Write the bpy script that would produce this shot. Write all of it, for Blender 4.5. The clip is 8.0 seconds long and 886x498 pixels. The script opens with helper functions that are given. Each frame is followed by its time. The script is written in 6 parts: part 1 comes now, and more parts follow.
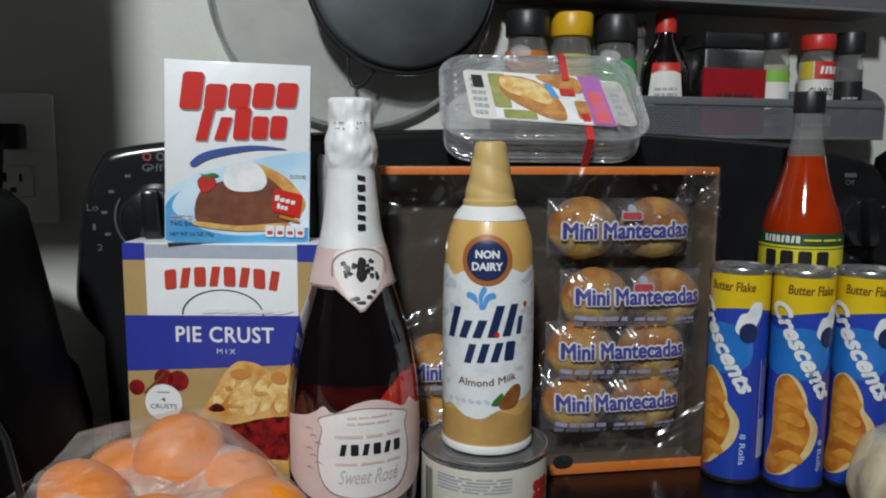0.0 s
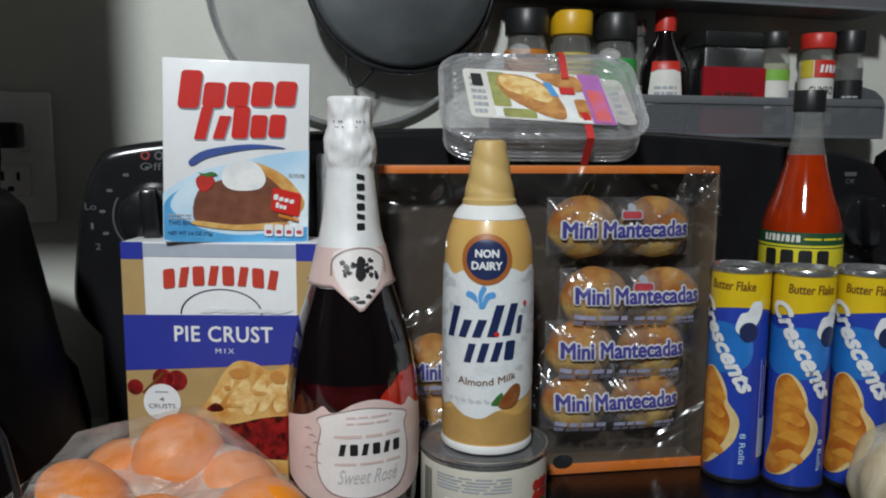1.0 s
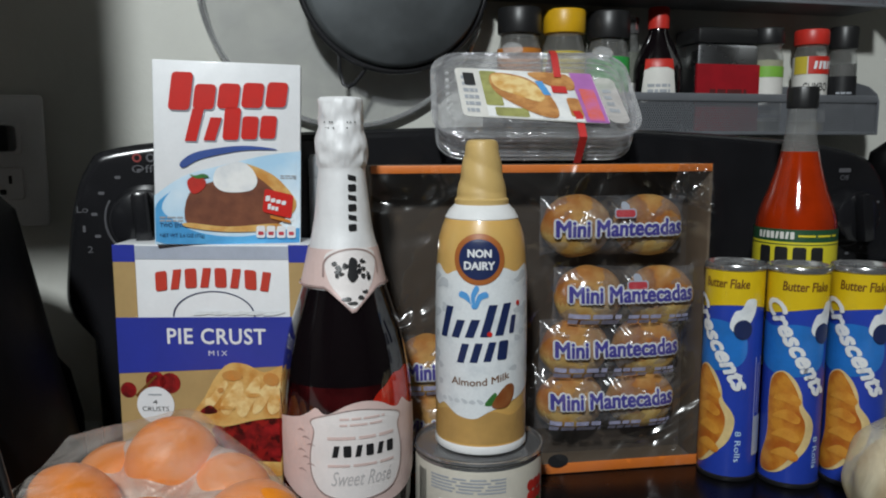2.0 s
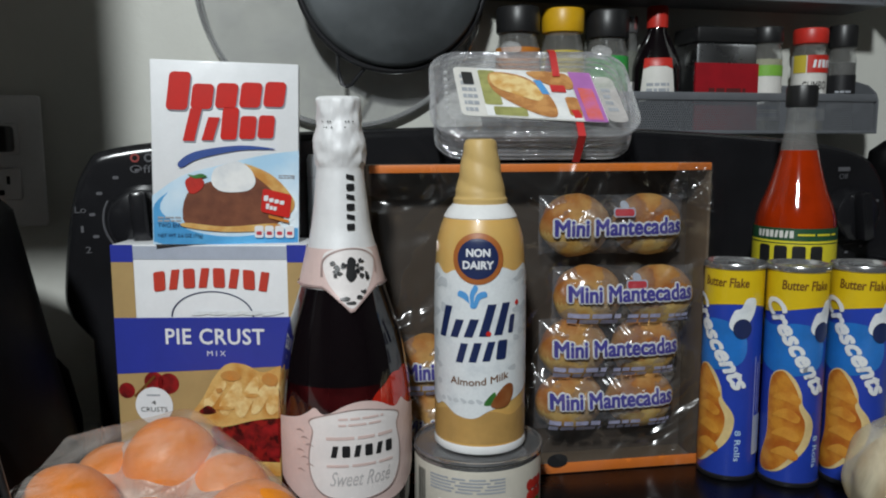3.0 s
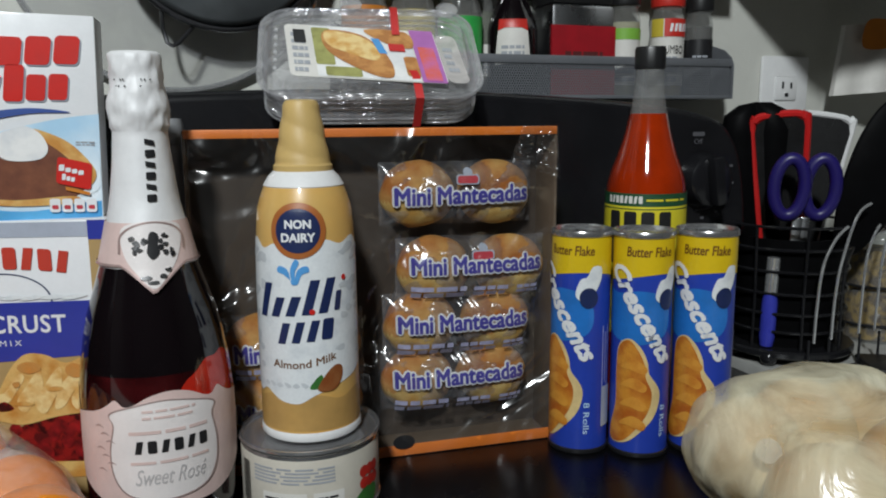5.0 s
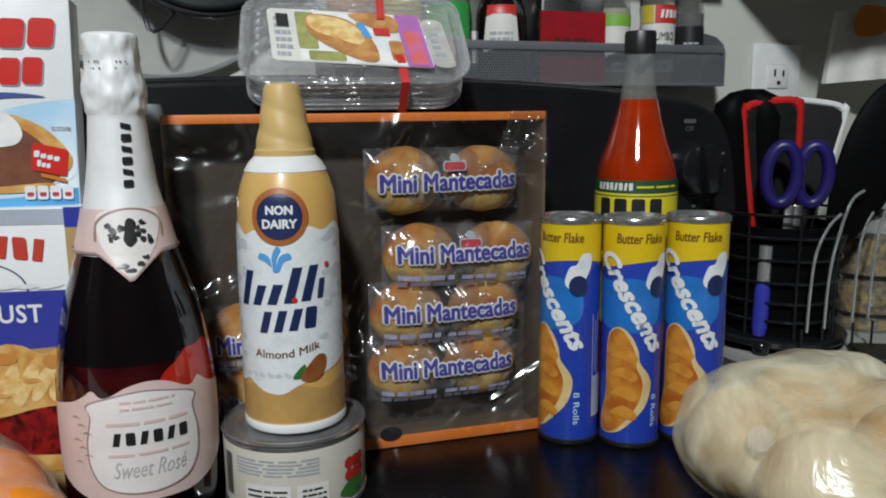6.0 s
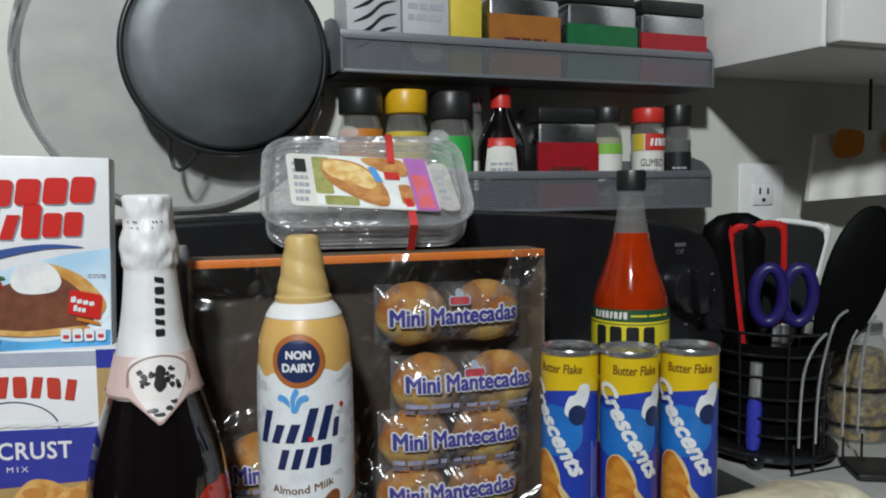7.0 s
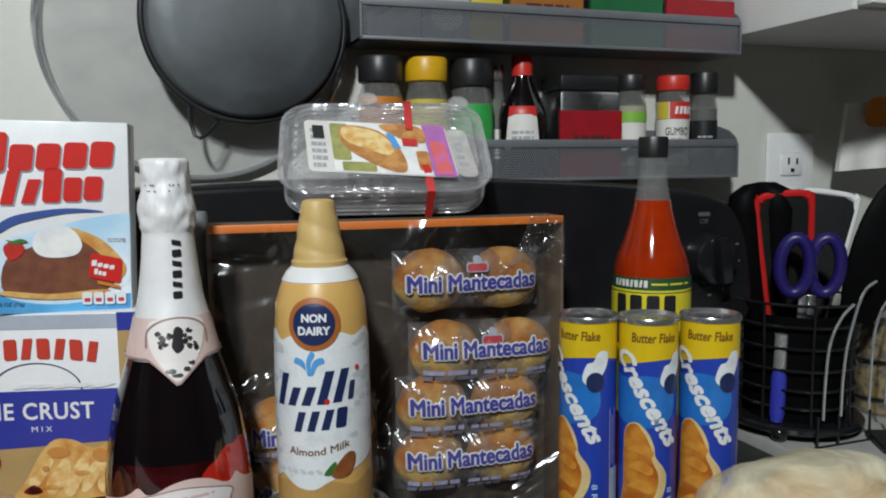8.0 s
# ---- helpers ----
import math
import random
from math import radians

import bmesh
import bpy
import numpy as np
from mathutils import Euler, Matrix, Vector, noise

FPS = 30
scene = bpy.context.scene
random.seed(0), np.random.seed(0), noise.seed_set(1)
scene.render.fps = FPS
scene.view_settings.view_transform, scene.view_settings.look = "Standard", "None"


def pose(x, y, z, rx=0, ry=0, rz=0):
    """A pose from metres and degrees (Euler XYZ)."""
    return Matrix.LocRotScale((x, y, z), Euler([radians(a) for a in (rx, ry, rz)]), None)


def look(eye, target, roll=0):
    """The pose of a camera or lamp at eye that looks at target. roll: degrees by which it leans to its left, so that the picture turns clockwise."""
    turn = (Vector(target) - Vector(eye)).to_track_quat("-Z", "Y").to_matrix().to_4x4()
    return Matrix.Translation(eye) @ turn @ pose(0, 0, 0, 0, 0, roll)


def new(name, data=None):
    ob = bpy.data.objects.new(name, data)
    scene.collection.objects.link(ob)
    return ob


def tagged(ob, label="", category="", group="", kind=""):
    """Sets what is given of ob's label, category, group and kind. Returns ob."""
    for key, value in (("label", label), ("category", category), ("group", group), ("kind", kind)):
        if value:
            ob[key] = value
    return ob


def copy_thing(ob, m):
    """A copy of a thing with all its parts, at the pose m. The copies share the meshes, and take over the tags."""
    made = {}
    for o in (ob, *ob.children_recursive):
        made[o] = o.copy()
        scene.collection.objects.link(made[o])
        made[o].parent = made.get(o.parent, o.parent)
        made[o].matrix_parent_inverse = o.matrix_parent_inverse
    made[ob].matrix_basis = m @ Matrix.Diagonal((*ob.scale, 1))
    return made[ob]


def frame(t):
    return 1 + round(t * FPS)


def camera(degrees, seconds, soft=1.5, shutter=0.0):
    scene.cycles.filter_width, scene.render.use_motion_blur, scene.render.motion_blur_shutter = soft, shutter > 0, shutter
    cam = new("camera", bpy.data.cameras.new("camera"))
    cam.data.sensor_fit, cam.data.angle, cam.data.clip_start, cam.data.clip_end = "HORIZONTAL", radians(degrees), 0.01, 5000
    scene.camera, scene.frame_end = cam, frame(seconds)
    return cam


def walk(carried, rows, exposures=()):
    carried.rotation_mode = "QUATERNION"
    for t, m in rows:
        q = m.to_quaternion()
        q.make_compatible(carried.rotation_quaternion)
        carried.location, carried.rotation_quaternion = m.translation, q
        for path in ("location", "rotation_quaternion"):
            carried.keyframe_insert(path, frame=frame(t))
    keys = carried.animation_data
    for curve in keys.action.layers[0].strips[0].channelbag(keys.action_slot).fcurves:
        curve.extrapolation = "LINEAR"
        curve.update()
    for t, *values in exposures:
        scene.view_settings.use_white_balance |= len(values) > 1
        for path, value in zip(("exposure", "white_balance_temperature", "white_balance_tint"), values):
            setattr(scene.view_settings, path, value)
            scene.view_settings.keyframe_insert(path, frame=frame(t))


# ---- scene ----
cam = camera(58.5, 8.0, soft=2.0)
PATH = [
    (0, (-0.158, -0.503, 0.267), (0.33, 1.418, 0.0), 0.4),
    (0.5, (-0.158, -0.502, 0.266), (0.329, 1.419, 0.001), 0.4),
    (1, (-0.158, -0.501, 0.267), (0.333, 1.419, -0.003), 0.4),
    (1.5, (-0.155, -0.501, 0.268), (0.336, 1.419, -0.005), 0.1),
    (3, (-0.152, -0.5, 0.267), (0.341, 1.419, -0.005), -0.2),
    (3.5, (-0.15, -0.498, 0.263), (0.339, 1.421, -0.024), -0.2),
    (3.8, (-0.141, -0.489, 0.257), (0.404, 1.416, -0.025), 0.7),
    (4, (-0.123, -0.491, 0.258), (0.485, 1.392, -0.034), 1.3),
    (4.2, (-0.108, -0.49, 0.259), (0.525, 1.39, -0.039), 0.1),
    (4.5, (-0.098, -0.486, 0.261), (0.582, 1.369, -0.054), 0.0),
    (6, (-0.08, -0.472, 0.25), (0.64, 1.362, -0.094), -0.6),
    (6.2, (-0.080, -0.475, 0.254), (0.63, 1.37, -0.088), -0.9),
    (6.5, (-0.094, -0.488, 0.269), (0.607, 1.369, 0.028), -0.3),
    (6.8, (-0.096, -0.497, 0.287), (0.609, 1.371, 0.132), -0.4),
    (7, (-0.097, -0.5, 0.3), (0.638, 1.353, 0.14), -0.6),
    (7.5, (-0.093, -0.505, 0.298), (0.595, 1.365, 0.126), -0.7),
    (8, (-0.088, -0.502, 0.29), (0.575, 1.373, 0.078), -0.7),
]
walk(cam, [(t, look(eye, target, roll)) for t, eye, target, roll in PATH],
     exposures=[(0, -0.03), (4.5, -0.03), (6, 0.10), (7, 0.14), (7.5, 0.15), (8, 0.10)])

# ---------------------------------------------------------------- light
world = bpy.data.worlds.new("room_world")
scene.world = world
world.use_nodes = True
world.node_tree.nodes["Background"].inputs[0].default_value = (0.6, 0.7, 0.8, 1)
world.node_tree.nodes["Background"].inputs[1].default_value = 0.02

LAMP = (-0.66, -1.40, 1.42)
lamp_data = bpy.data.lights.new("ceiling_bulb", "AREA")
lamp_data.shape, lamp_data.size, lamp_data.energy = "DISK", 0.16, 38.5
lamp_data.color = (0.925, 0.985, 1.0)
bulb = new("ceiling_bulb", lamp_data)
bulb.matrix_world = look(LAMP, (0.05, 0.0, 0.1))


# ---------------------------------------------------------------- materials
def lin(h):
    h = h.lstrip("#")
    return tuple(((int(h[i:i + 2], 16) / 255 + 0.055) / 1.055) ** 2.4 if int(h[i:i + 2], 16) > 10 else int(h[i:i + 2], 16) / 255 / 12.92 for i in (0, 2, 4)) + (1,)


def mat(name, col, rough=0.5, metal=0.0, vary=0.12, scale=60, bump=0.0, bscale=300, dist=0.0005, coat=0.0, spec=0.5, second=None, ramp=(0.35, 0.65), rvary=0.1):
    """A surface with two scales of colour variation, uneven gloss and fine relief. second: a second colour mixed in by the coarse noise."""
    m = bpy.data.materials.new(name)
    m.use_nodes = True
    nt = m.node_tree
    b = nt.nodes["Principled BSDF"]
    b.inputs["Metallic"].default_value = metal
    b.inputs["Coat Weight"].default_value = coat
    b.inputs["Coat Roughness"].default_value = 0.08
    b.inputs["Specular IOR Level"].default_value = spec
    co = nt.nodes.new("ShaderNodeTexCoord")
    n1 = nt.nodes.new("ShaderNodeTexNoise")
    n1.inputs["Scale"].default_value, n1.inputs["Detail"].default_value = scale, 4
    n2 = nt.nodes.new("ShaderNodeTexNoise")
    n2.inputs["Scale"].default_value, n2.inputs["Detail"].default_value = scale * 7, 3
    for n in (n1, n2):
        nt.links.new(co.outputs["Object"], n.inputs["Vector"])
    r = nt.nodes.new("ShaderNodeMapRange")
    r.inputs[1].default_value, r.inputs[2].default_value = ramp
    nt.links.new(n1.outputs["Fac"], r.inputs[0])
    mix = nt.nodes.new("ShaderNodeMixRGB")
    c = lin(col) if isinstance(col, str) else (*col, 1)
    c2 = lin(second) if second else tuple(max(0, v * (1 - vary)) for v in c[:3]) + (1,)
    mix.inputs[1].default_value, mix.inputs[2].default_value = c, c2
    nt.links.new(r.outputs[0], mix.inputs[0])
    mul = nt.nodes.new("ShaderNodeMixRGB")
    mul.blend_type = "MULTIPLY"
    mul.inputs[0].default_value = 0.5 * vary + 0.04
    nt.links.new(mix.outputs[0], mul.inputs[1])
    nt.links.new(n2.outputs["Fac"], mul.inputs[2])
    nt.links.new(mul.outputs[0], b.inputs["Base Color"])
    rr = nt.nodes.new("ShaderNodeMapRange")
    rr.inputs[3].default_value, rr.inputs[4].default_value = max(0.02, rough - rvary), min(1, rough + rvary)
    nt.links.new(n1.outputs["Fac"], rr.inputs[0])
    nt.links.new(rr.outputs[0], b.inputs["Roughness"])
    if bump:
        nb = nt.nodes.new("ShaderNodeTexNoise")
        nb.inputs["Scale"].default_value, nb.inputs["Detail"].default_value = bscale, 4
        nt.links.new(co.outputs["Object"], nb.inputs["Vector"])
        bp = nt.nodes.new("ShaderNodeBump")
        bp.inputs["Strength"].default_value, bp.inputs["Distance"].default_value = bump, dist
        nt.links.new(nb.outputs["Fac"], bp.inputs["Height"])
        nt.links.new(bp.outputs[0], b.inputs["Normal"])
    return m


def clear(name, tint, body, rough=0.15, haze=0.15, wrinkle=0.4, wscale=40, wdist=0.004, gloss=0.12, hvar=0.15, detail=5):
    """Thin clear plastic: mostly see-through, some haze, a glossy wrinkled skin."""
    m = bpy.data.materials.new(name)
    m.use_nodes = True
    nt = m.node_tree
    nt.nodes.remove(nt.nodes["Principled BSDF"])
    out = nt.nodes["Material Output"]
    tr = nt.nodes.new("ShaderNodeBsdfTransparent")
    tr.inputs[0].default_value = (*tint, 1)
    df = nt.nodes.new("ShaderNodeBsdfDiffuse")
    df.inputs[0].default_value = (*body, 1)
    gl = nt.nodes.new("ShaderNodeBsdfGlossy")
    gl.inputs["Roughness"].default_value = rough
    co = nt.nodes.new("ShaderNodeTexCoord")
    n = nt.nodes.new("ShaderNodeTexNoise")
    n.inputs["Scale"].default_value, n.inputs["Detail"].default_value, n.inputs["Distortion"].default_value = wscale, detail, 1.2
    nt.links.new(co.outputs["Object"], n.inputs["Vector"])
    bp = nt.nodes.new("ShaderNodeBump")
    bp.inputs["Strength"].default_value, bp.inputs["Distance"].default_value = wrinkle, wdist
    nt.links.new(n.outputs["Fac"], bp.inputs["Height"])
    nt.links.new(bp.outputs[0], gl.inputs["Normal"])
    nt.links.new(bp.outputs[0], df.inputs["Normal"])
    hz = nt.nodes.new("ShaderNodeMapRange")
    hz.inputs[1].default_value, hz.inputs[2].default_value = 0.3, 0.75
    hz.inputs[3].default_value, hz.inputs[4].default_value = max(0, haze - hvar), haze + hvar
    nt.links.new(n.outputs["Fac"], hz.inputs[0])
    m1 = nt.nodes.new("ShaderNodeMixShader")
    nt.links.new(hz.outputs[0], m1.inputs[0])
    nt.links.new(tr.outputs[0], m1.inputs[1])
    nt.links.new(df.outputs[0], m1.inputs[2])
    m2 = nt.nodes.new("ShaderNodeMixShader")
    m2.inputs[0].default_value = gloss
    nt.links.new(m1.outputs[0], m2.inputs[1])
    nt.links.new(gl.outputs[0], m2.inputs[2])
    nt.links.new(m2.outputs[0], out.inputs["Surface"])
    return m


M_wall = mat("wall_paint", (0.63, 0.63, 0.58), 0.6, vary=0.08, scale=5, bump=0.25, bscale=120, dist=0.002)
# Near black for the unseen walls, to weaken the light they bounce back.
M_far = mat("bounce_cutting_dark", (0.045, 0.04, 0.036), 0.7, scale=5)
# Ceiling colour set very dark so that little light bounces down.
M_ceil = mat("ceiling_bounce_dimmed", (0.10, 0.097, 0.093), 0.8, scale=3, bump=0.2)
M_floor = mat("floor_vinyl", (0.13, 0.10, 0.08), 0.5, scale=6, second="#3b2e24")
M_cab = mat("cabinet_paint", (0.78, 0.78, 0.76), 0.4, vary=0.06, scale=8, bump=0.1, bscale=90)
M_counter = mat("counter_laminate", (0.44, 0.44, 0.42), 0.35, vary=0.1, scale=40, bump=0.05)
M_black = mat("black_enamel", (0.013, 0.013, 0.015), 0.22, vary=0.3, scale=20, bump=0.03, bscale=200, rvary=0.08)
M_glass_top = mat("black_cooktop_glass", (0.005, 0.005, 0.006), 0.26, vary=0.3, scale=30, rvary=0.06, spec=0.16)
M_plastic = mat("black_plastic", (0.012, 0.012, 0.013), 0.35, vary=0.3, scale=50, bump=0.08, bscale=500)
M_dull = mat("dull_black_plastic", (0.004, 0.004, 0.0045), 0.5, vary=0.3, scale=50, bump=0.08, bscale=500, spec=0.04)
M_cap = mat("black_cap_plastic", (0.015, 0.015, 0.016), 0.4, vary=0.2, scale=80, bump=0.05)
M_mark = mat("white_panel_print", (0.10, 0.10, 0.11), 0.5, scale=200)
M_redmark = mat("red_panel_print", (0.28, 0.04, 0.035), 0.5, scale=200)
M_steel = mat("brushed_steel", (0.55, 0.56, 0.58), 0.28, 1.0, vary=0.1, scale=30, bump=0.05, bscale=400)
M_chrome = mat("chrome_wire", (0.78, 0.79, 0.80), 0.2, 0.75, vary=0.1, scale=60)
M_tin = mat("tin_lid", (0.60, 0.60, 0.61), 0.22, 0.85, vary=0.2, scale=50, bump=0.08, bscale=300)
M_graymetal = mat("grey_powder_coat", (0.2, 0.21, 0.23), 0.42, 0.3, vary=0.12, scale=40, bump=0.06, bscale=600)
M_darkwire = mat("dark_wire", (0.05, 0.05, 0.055), 0.35, 0.7, vary=0.2, scale=60)
M_white = mat("white_card", (0.78, 0.79, 0.81), 0.45, vary=0.05, scale=60, bump=0.04, coat=0.15)
M_red = mat("red_print", (0.62, 0.018, 0.012), 0.42, vary=0.08, scale=60, coat=0.2)
M_wred = mat("brick_red_print", (0.55, 0.05, 0.03), 0.45, vary=0.08, scale=80)
M_shadowp = mat("pale_grey_print", (0.42, 0.46, 0.55), 0.45, vary=0.1, scale=60)
M_sky = mat("pale_blue_print", (0.42, 0.66, 0.86), 0.42, vary=0.1, scale=18, second="#e8f3fa", ramp=(0.4, 0.7), coat=0.2)
M_sky2 = mat("blue_swirl_print", (0.06, 0.30, 0.62), 0.42, vary=0.2, scale=25, second="#5fb2e6", ramp=(0.4, 0.62), coat=0.2)
M_navy = mat("navy_print", (0.012, 0.025, 0.10), 0.42, vary=0.15, scale=60, coat=0.1)
M_ribbon = mat("ribbon_blue_print", (0.05, 0.10, 0.34), 0.4, vary=0.15, scale=60)
M_choc = mat("chocolate_filling_print", (0.22, 0.075, 0.035), 0.5, vary=0.3, scale=90, second="#6b3a26", bump=0.1)
M_crust = mat("pie_crust_print", (0.74, 0.46, 0.15), 0.5, vary=0.3, scale=75, second="#c98a3c", ramp=(0.42, 0.66), bump=0.1)
M_crustl = mat("pale_crust_print", (0.88, 0.66, 0.30), 0.5, vary=0.3, scale=95, second="#dca85c", ramp=(0.44, 0.62))
M_cream = mat("whipped_cream_print", (0.85, 0.85, 0.84), 0.5, vary=0.12, scale=45, second="#cfd3d8", ramp=(0.5, 0.75))
M_cherryr = mat("dark_cherry_print", (0.36, 0.012, 0.014), 0.42, vary=0.4, scale=110, second="#5a0a0c")
M_pocket = mat("browned_crust_print", (0.56, 0.27, 0.07), 0.5, vary=0.3, scale=80, second="#d0873a", ramp=(0.45, 0.7))
M_straw = mat("strawberry_print", (0.55, 0.03, 0.02), 0.45, vary=0.25, scale=120)
M_leaf = mat("leaf_print", (0.05, 0.2, 0.04), 0.45, vary=0.25, scale=120)
M_kblue = mat("royal_blue_print", (0.028, 0.042, 0.34), 0.42, vary=0.1, scale=40, coat=0.2)
M_kraft = mat("tan_print", (0.46, 0.31, 0.13), 0.5, vary=0.12, scale=30, coat=0.15)
M_cherry = mat("cherry_print", (0.30, 0.012, 0.010), 0.4, vary=0.4, scale=130, second="#3d0406", ramp=(0.45, 0.6))
M_label_gray = mat("grey_small_print", (0.38, 0.40, 0.44), 0.5, scale=100)
M_faint = mat("faint_grey_print", (0.56, 0.53, 0.53), 0.5, scale=100)
M_foilw = mat("white_foil", (0.80, 0.80, 0.81), 0.52, 0.05, vary=0.06, scale=40, bump=0.25, bscale=130, dist=0.001)
M_pink = mat("blush_pink_label", (0.75, 0.565, 0.53), 0.38, 0.05, vary=0.08, scale=60, bump=0.05)
M_rose = mat("dusty_rose_edge", (0.50, 0.36, 0.34), 0.3, 0.3, vary=0.15, scale=120)
M_pinkl = mat("pale_pink_label", (0.83, 0.775, 0.76), 0.42, vary=0.06, scale=60, bump=0.05)
M_ink = mat("black_ink", (0.018, 0.018, 0.02), 0.4, scale=200)
M_silver = mat("silver_emboss", (0.45, 0.45, 0.46), 0.25, 0.9, vary=0.3, scale=200)
M_gold = mat("gold_can_paint", (0.62, 0.40, 0.13), 0.38, 0.0, vary=0.08, scale=20, second="#d9a75a", coat=0.3)
M_nozzle = mat("tan_nozzle_plastic", (0.60, 0.41, 0.15), 0.5, vary=0.06, scale=60, bump=0.03)
M_whitep = mat("white_plastic", (0.78, 0.78, 0.78), 0.4, vary=0.05, scale=60)
M_rust = mat("copper_ring_print", (0.42, 0.13, 0.03), 0.4, vary=0.12, scale=80, coat=0.2)
M_splash = mat("cream_splash_print", (0.80, 0.83, 0.85), 0.4, vary=0.25, scale=70, second="#cbd1d7", ramp=(0.52, 0.80), coat=0.25)
M_foldp = mat("soft_grey_cream_print", (0.56, 0.59, 0.62), 0.42, vary=0.2, scale=90, second="#cdd2d6", coat=0.2)
M_lblue = mat("light_blue_print", (0.10, 0.36, 0.75), 0.4, scale=80)
M_almond = mat("almond_print", (0.30, 0.11, 0.035), 0.45, vary=0.4, scale=140, second="#8a4a22")
M_caramel = mat("caramel_band_print", (0.56, 0.33, 0.105), 0.4, vary=0.2, scale=30, coat=0.25)
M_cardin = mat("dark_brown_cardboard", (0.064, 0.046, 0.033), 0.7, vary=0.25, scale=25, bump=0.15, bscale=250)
M_canister = mat("satin_steel", (0.58, 0.60, 0.63), 0.35, 0.45, vary=0.1, scale=30)
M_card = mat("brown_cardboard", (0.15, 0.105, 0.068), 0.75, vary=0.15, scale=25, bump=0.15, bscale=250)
M_orange = mat("orange_print_card", (0.85, 0.22, 0.025), 0.5, vary=0.08, scale=40)
M_purple = mat("violet_blue_print", (0.07, 0.06, 0.36), 0.4, vary=0.1, scale=100)
M_bartext = mat("lilac_small_print", (0.58, 0.58, 0.84), 0.4, vary=0.3, scale=150)
M_logo = mat("red_logo_print", (0.55, 0.05, 0.07), 0.4, scale=100)
M_cblue = mat("cobalt_can_print", (0.02, 0.055, 0.42), 0.36, vary=0.12, scale=30, coat=0.25)
M_cblue2 = mat("azure_can_print", (0.02, 0.19, 0.62), 0.36, vary=0.2, scale=40, coat=0.25)
M_yellow = mat("yellow_can_print", (0.72, 0.50, 0.01), 0.36, vary=0.06, scale=40, coat=0.25)
M_brownink = mat("brown_ink", (0.16, 0.06, 0.01), 0.45, scale=100)
M_croiss = mat("croissant_print", (0.66, 0.27, 0.032), 0.42, vary=0.35, scale=60, second="#b4601c", ramp=(0.40, 0.62), coat=0.2)
M_croissl = mat("croissant_light_print", (0.80, 0.60, 0.28), 0.42, vary=0.2, scale=70, coat=0.2)
M_hotlabel = mat("acid_yellow_label", (0.72, 0.62, 0.03), 0.45, vary=0.06, scale=60)
M_dgreen = mat("dark_green_label", (0.015, 0.075, 0.03), 0.45, vary=0.1, scale=60)
M_paperw = mat("paper_label", (0.72, 0.70, 0.66), 0.55, vary=0.08, scale=60)
M_cream_l = mat("cream_can_label", (0.62, 0.58, 0.50), 0.5, vary=0.08, scale=50)
M_mesh = mat("fine_steel_mesh", (0.15, 0.165, 0.175), 0.45, 0.4, vary=0.55, scale=9, bump=0.12, bscale=3000, dist=0.0003)
M_film = clear("clear_film", (0.97, 0.97, 0.97), (0.5, 0.5, 0.5), 0.17, 0.020, 1.0, 11, 0.035, 0.10, 0.020, 2)
M_wrap = clear("clear_bag_film", (0.95, 0.95, 0.97), (0.6, 0.6, 0.64), 0.22, 0.13, 1.0, 24, 0.016, 0.11, 0.11, 2)
M_crinkle = clear("crinkled_clear_film", (0.96, 0.96, 0.97), (0.6, 0.6, 0.6), 0.18, 0.022, 1.0, 30, 0.012, 0.13, 0.022, 2)
M_obag = clear("milky_produce_bag", (1.0, 0.97, 0.93), (0.82, 0.74, 0.68), 0.27, 0.19, 1.0, 17, 0.014, 0.08, 0.17)
M_ofold = clear("milky_bag_folds", (1.0, 0.95, 0.90), (0.80, 0.70, 0.64), 0.3, 0.55, 1.0, 30, 0.010, 0.06, 0.25)
M_bbag = clear("cloudy_bread_bag", (0.99, 0.95, 0.86), (0.88, 0.82, 0.61), 0.26, 0.46, 0.8, 14, 0.010, 0.09, 0.32)
M_tray = clear("clear_tray_plastic", (0.96, 0.96, 0.98), (0.80, 0.80, 0.82), 0.14, 0.19, 0.8, 30, 0.006, 0.22, 0.10)
M_screen = clear("splatter_screen_mesh", (0.9, 0.9, 0.9), (0.40, 0.41, 0.42), 0.4, 0.26, 0.2, 16, 0.001, 0.05, 0.14)
M_sticker = clear("pale_sticker_film", (0.95, 0.93, 0.9), (0.74, 0.70, 0.68), 0.3, 0.5, 0.4, 40, 0.002, 0.1, 0.2)
M_redtape = mat("red_tape", (0.62, 0.03, 0.03), 0.35, vary=0.1, scale=80)
M_pinkp = mat("magenta_label_print", (0.62, 0.16, 0.36), 0.4, vary=0.1, scale=80, second="#e0654a")
M_violet = mat("violet_label_print", (0.46, 0.16, 0.48), 0.4, vary=0.1, scale=80)
M_pastry = mat("pastry_photo_print", (0.48, 0.20, 0.06), 0.4, vary=0.35, scale=110, second="#d49a5b", ramp=(0.42, 0.6))
M_olive = mat("olive_photo_print", (0.42, 0.42, 0.14), 0.4, vary=0.3, scale=110)
M_scissor = mat("purple_handle_plastic", (0.016, 0.010, 0.12), 0.4, vary=0.1, scale=80)
M_redp = mat("red_plastic", (0.55, 0.015, 0.015), 0.35, vary=0.1, scale=80)
M_bluep = mat("blue_plastic", (0.04, 0.05, 0.42), 0.3, vary=0.1, scale=80)
M_orangefruit = mat("orange_peel", (0.92, 0.27, 0.004), 0.42, vary=0.12, scale=30, second="#f08c14", bump=0.5, bscale=420, dist=0.0008)
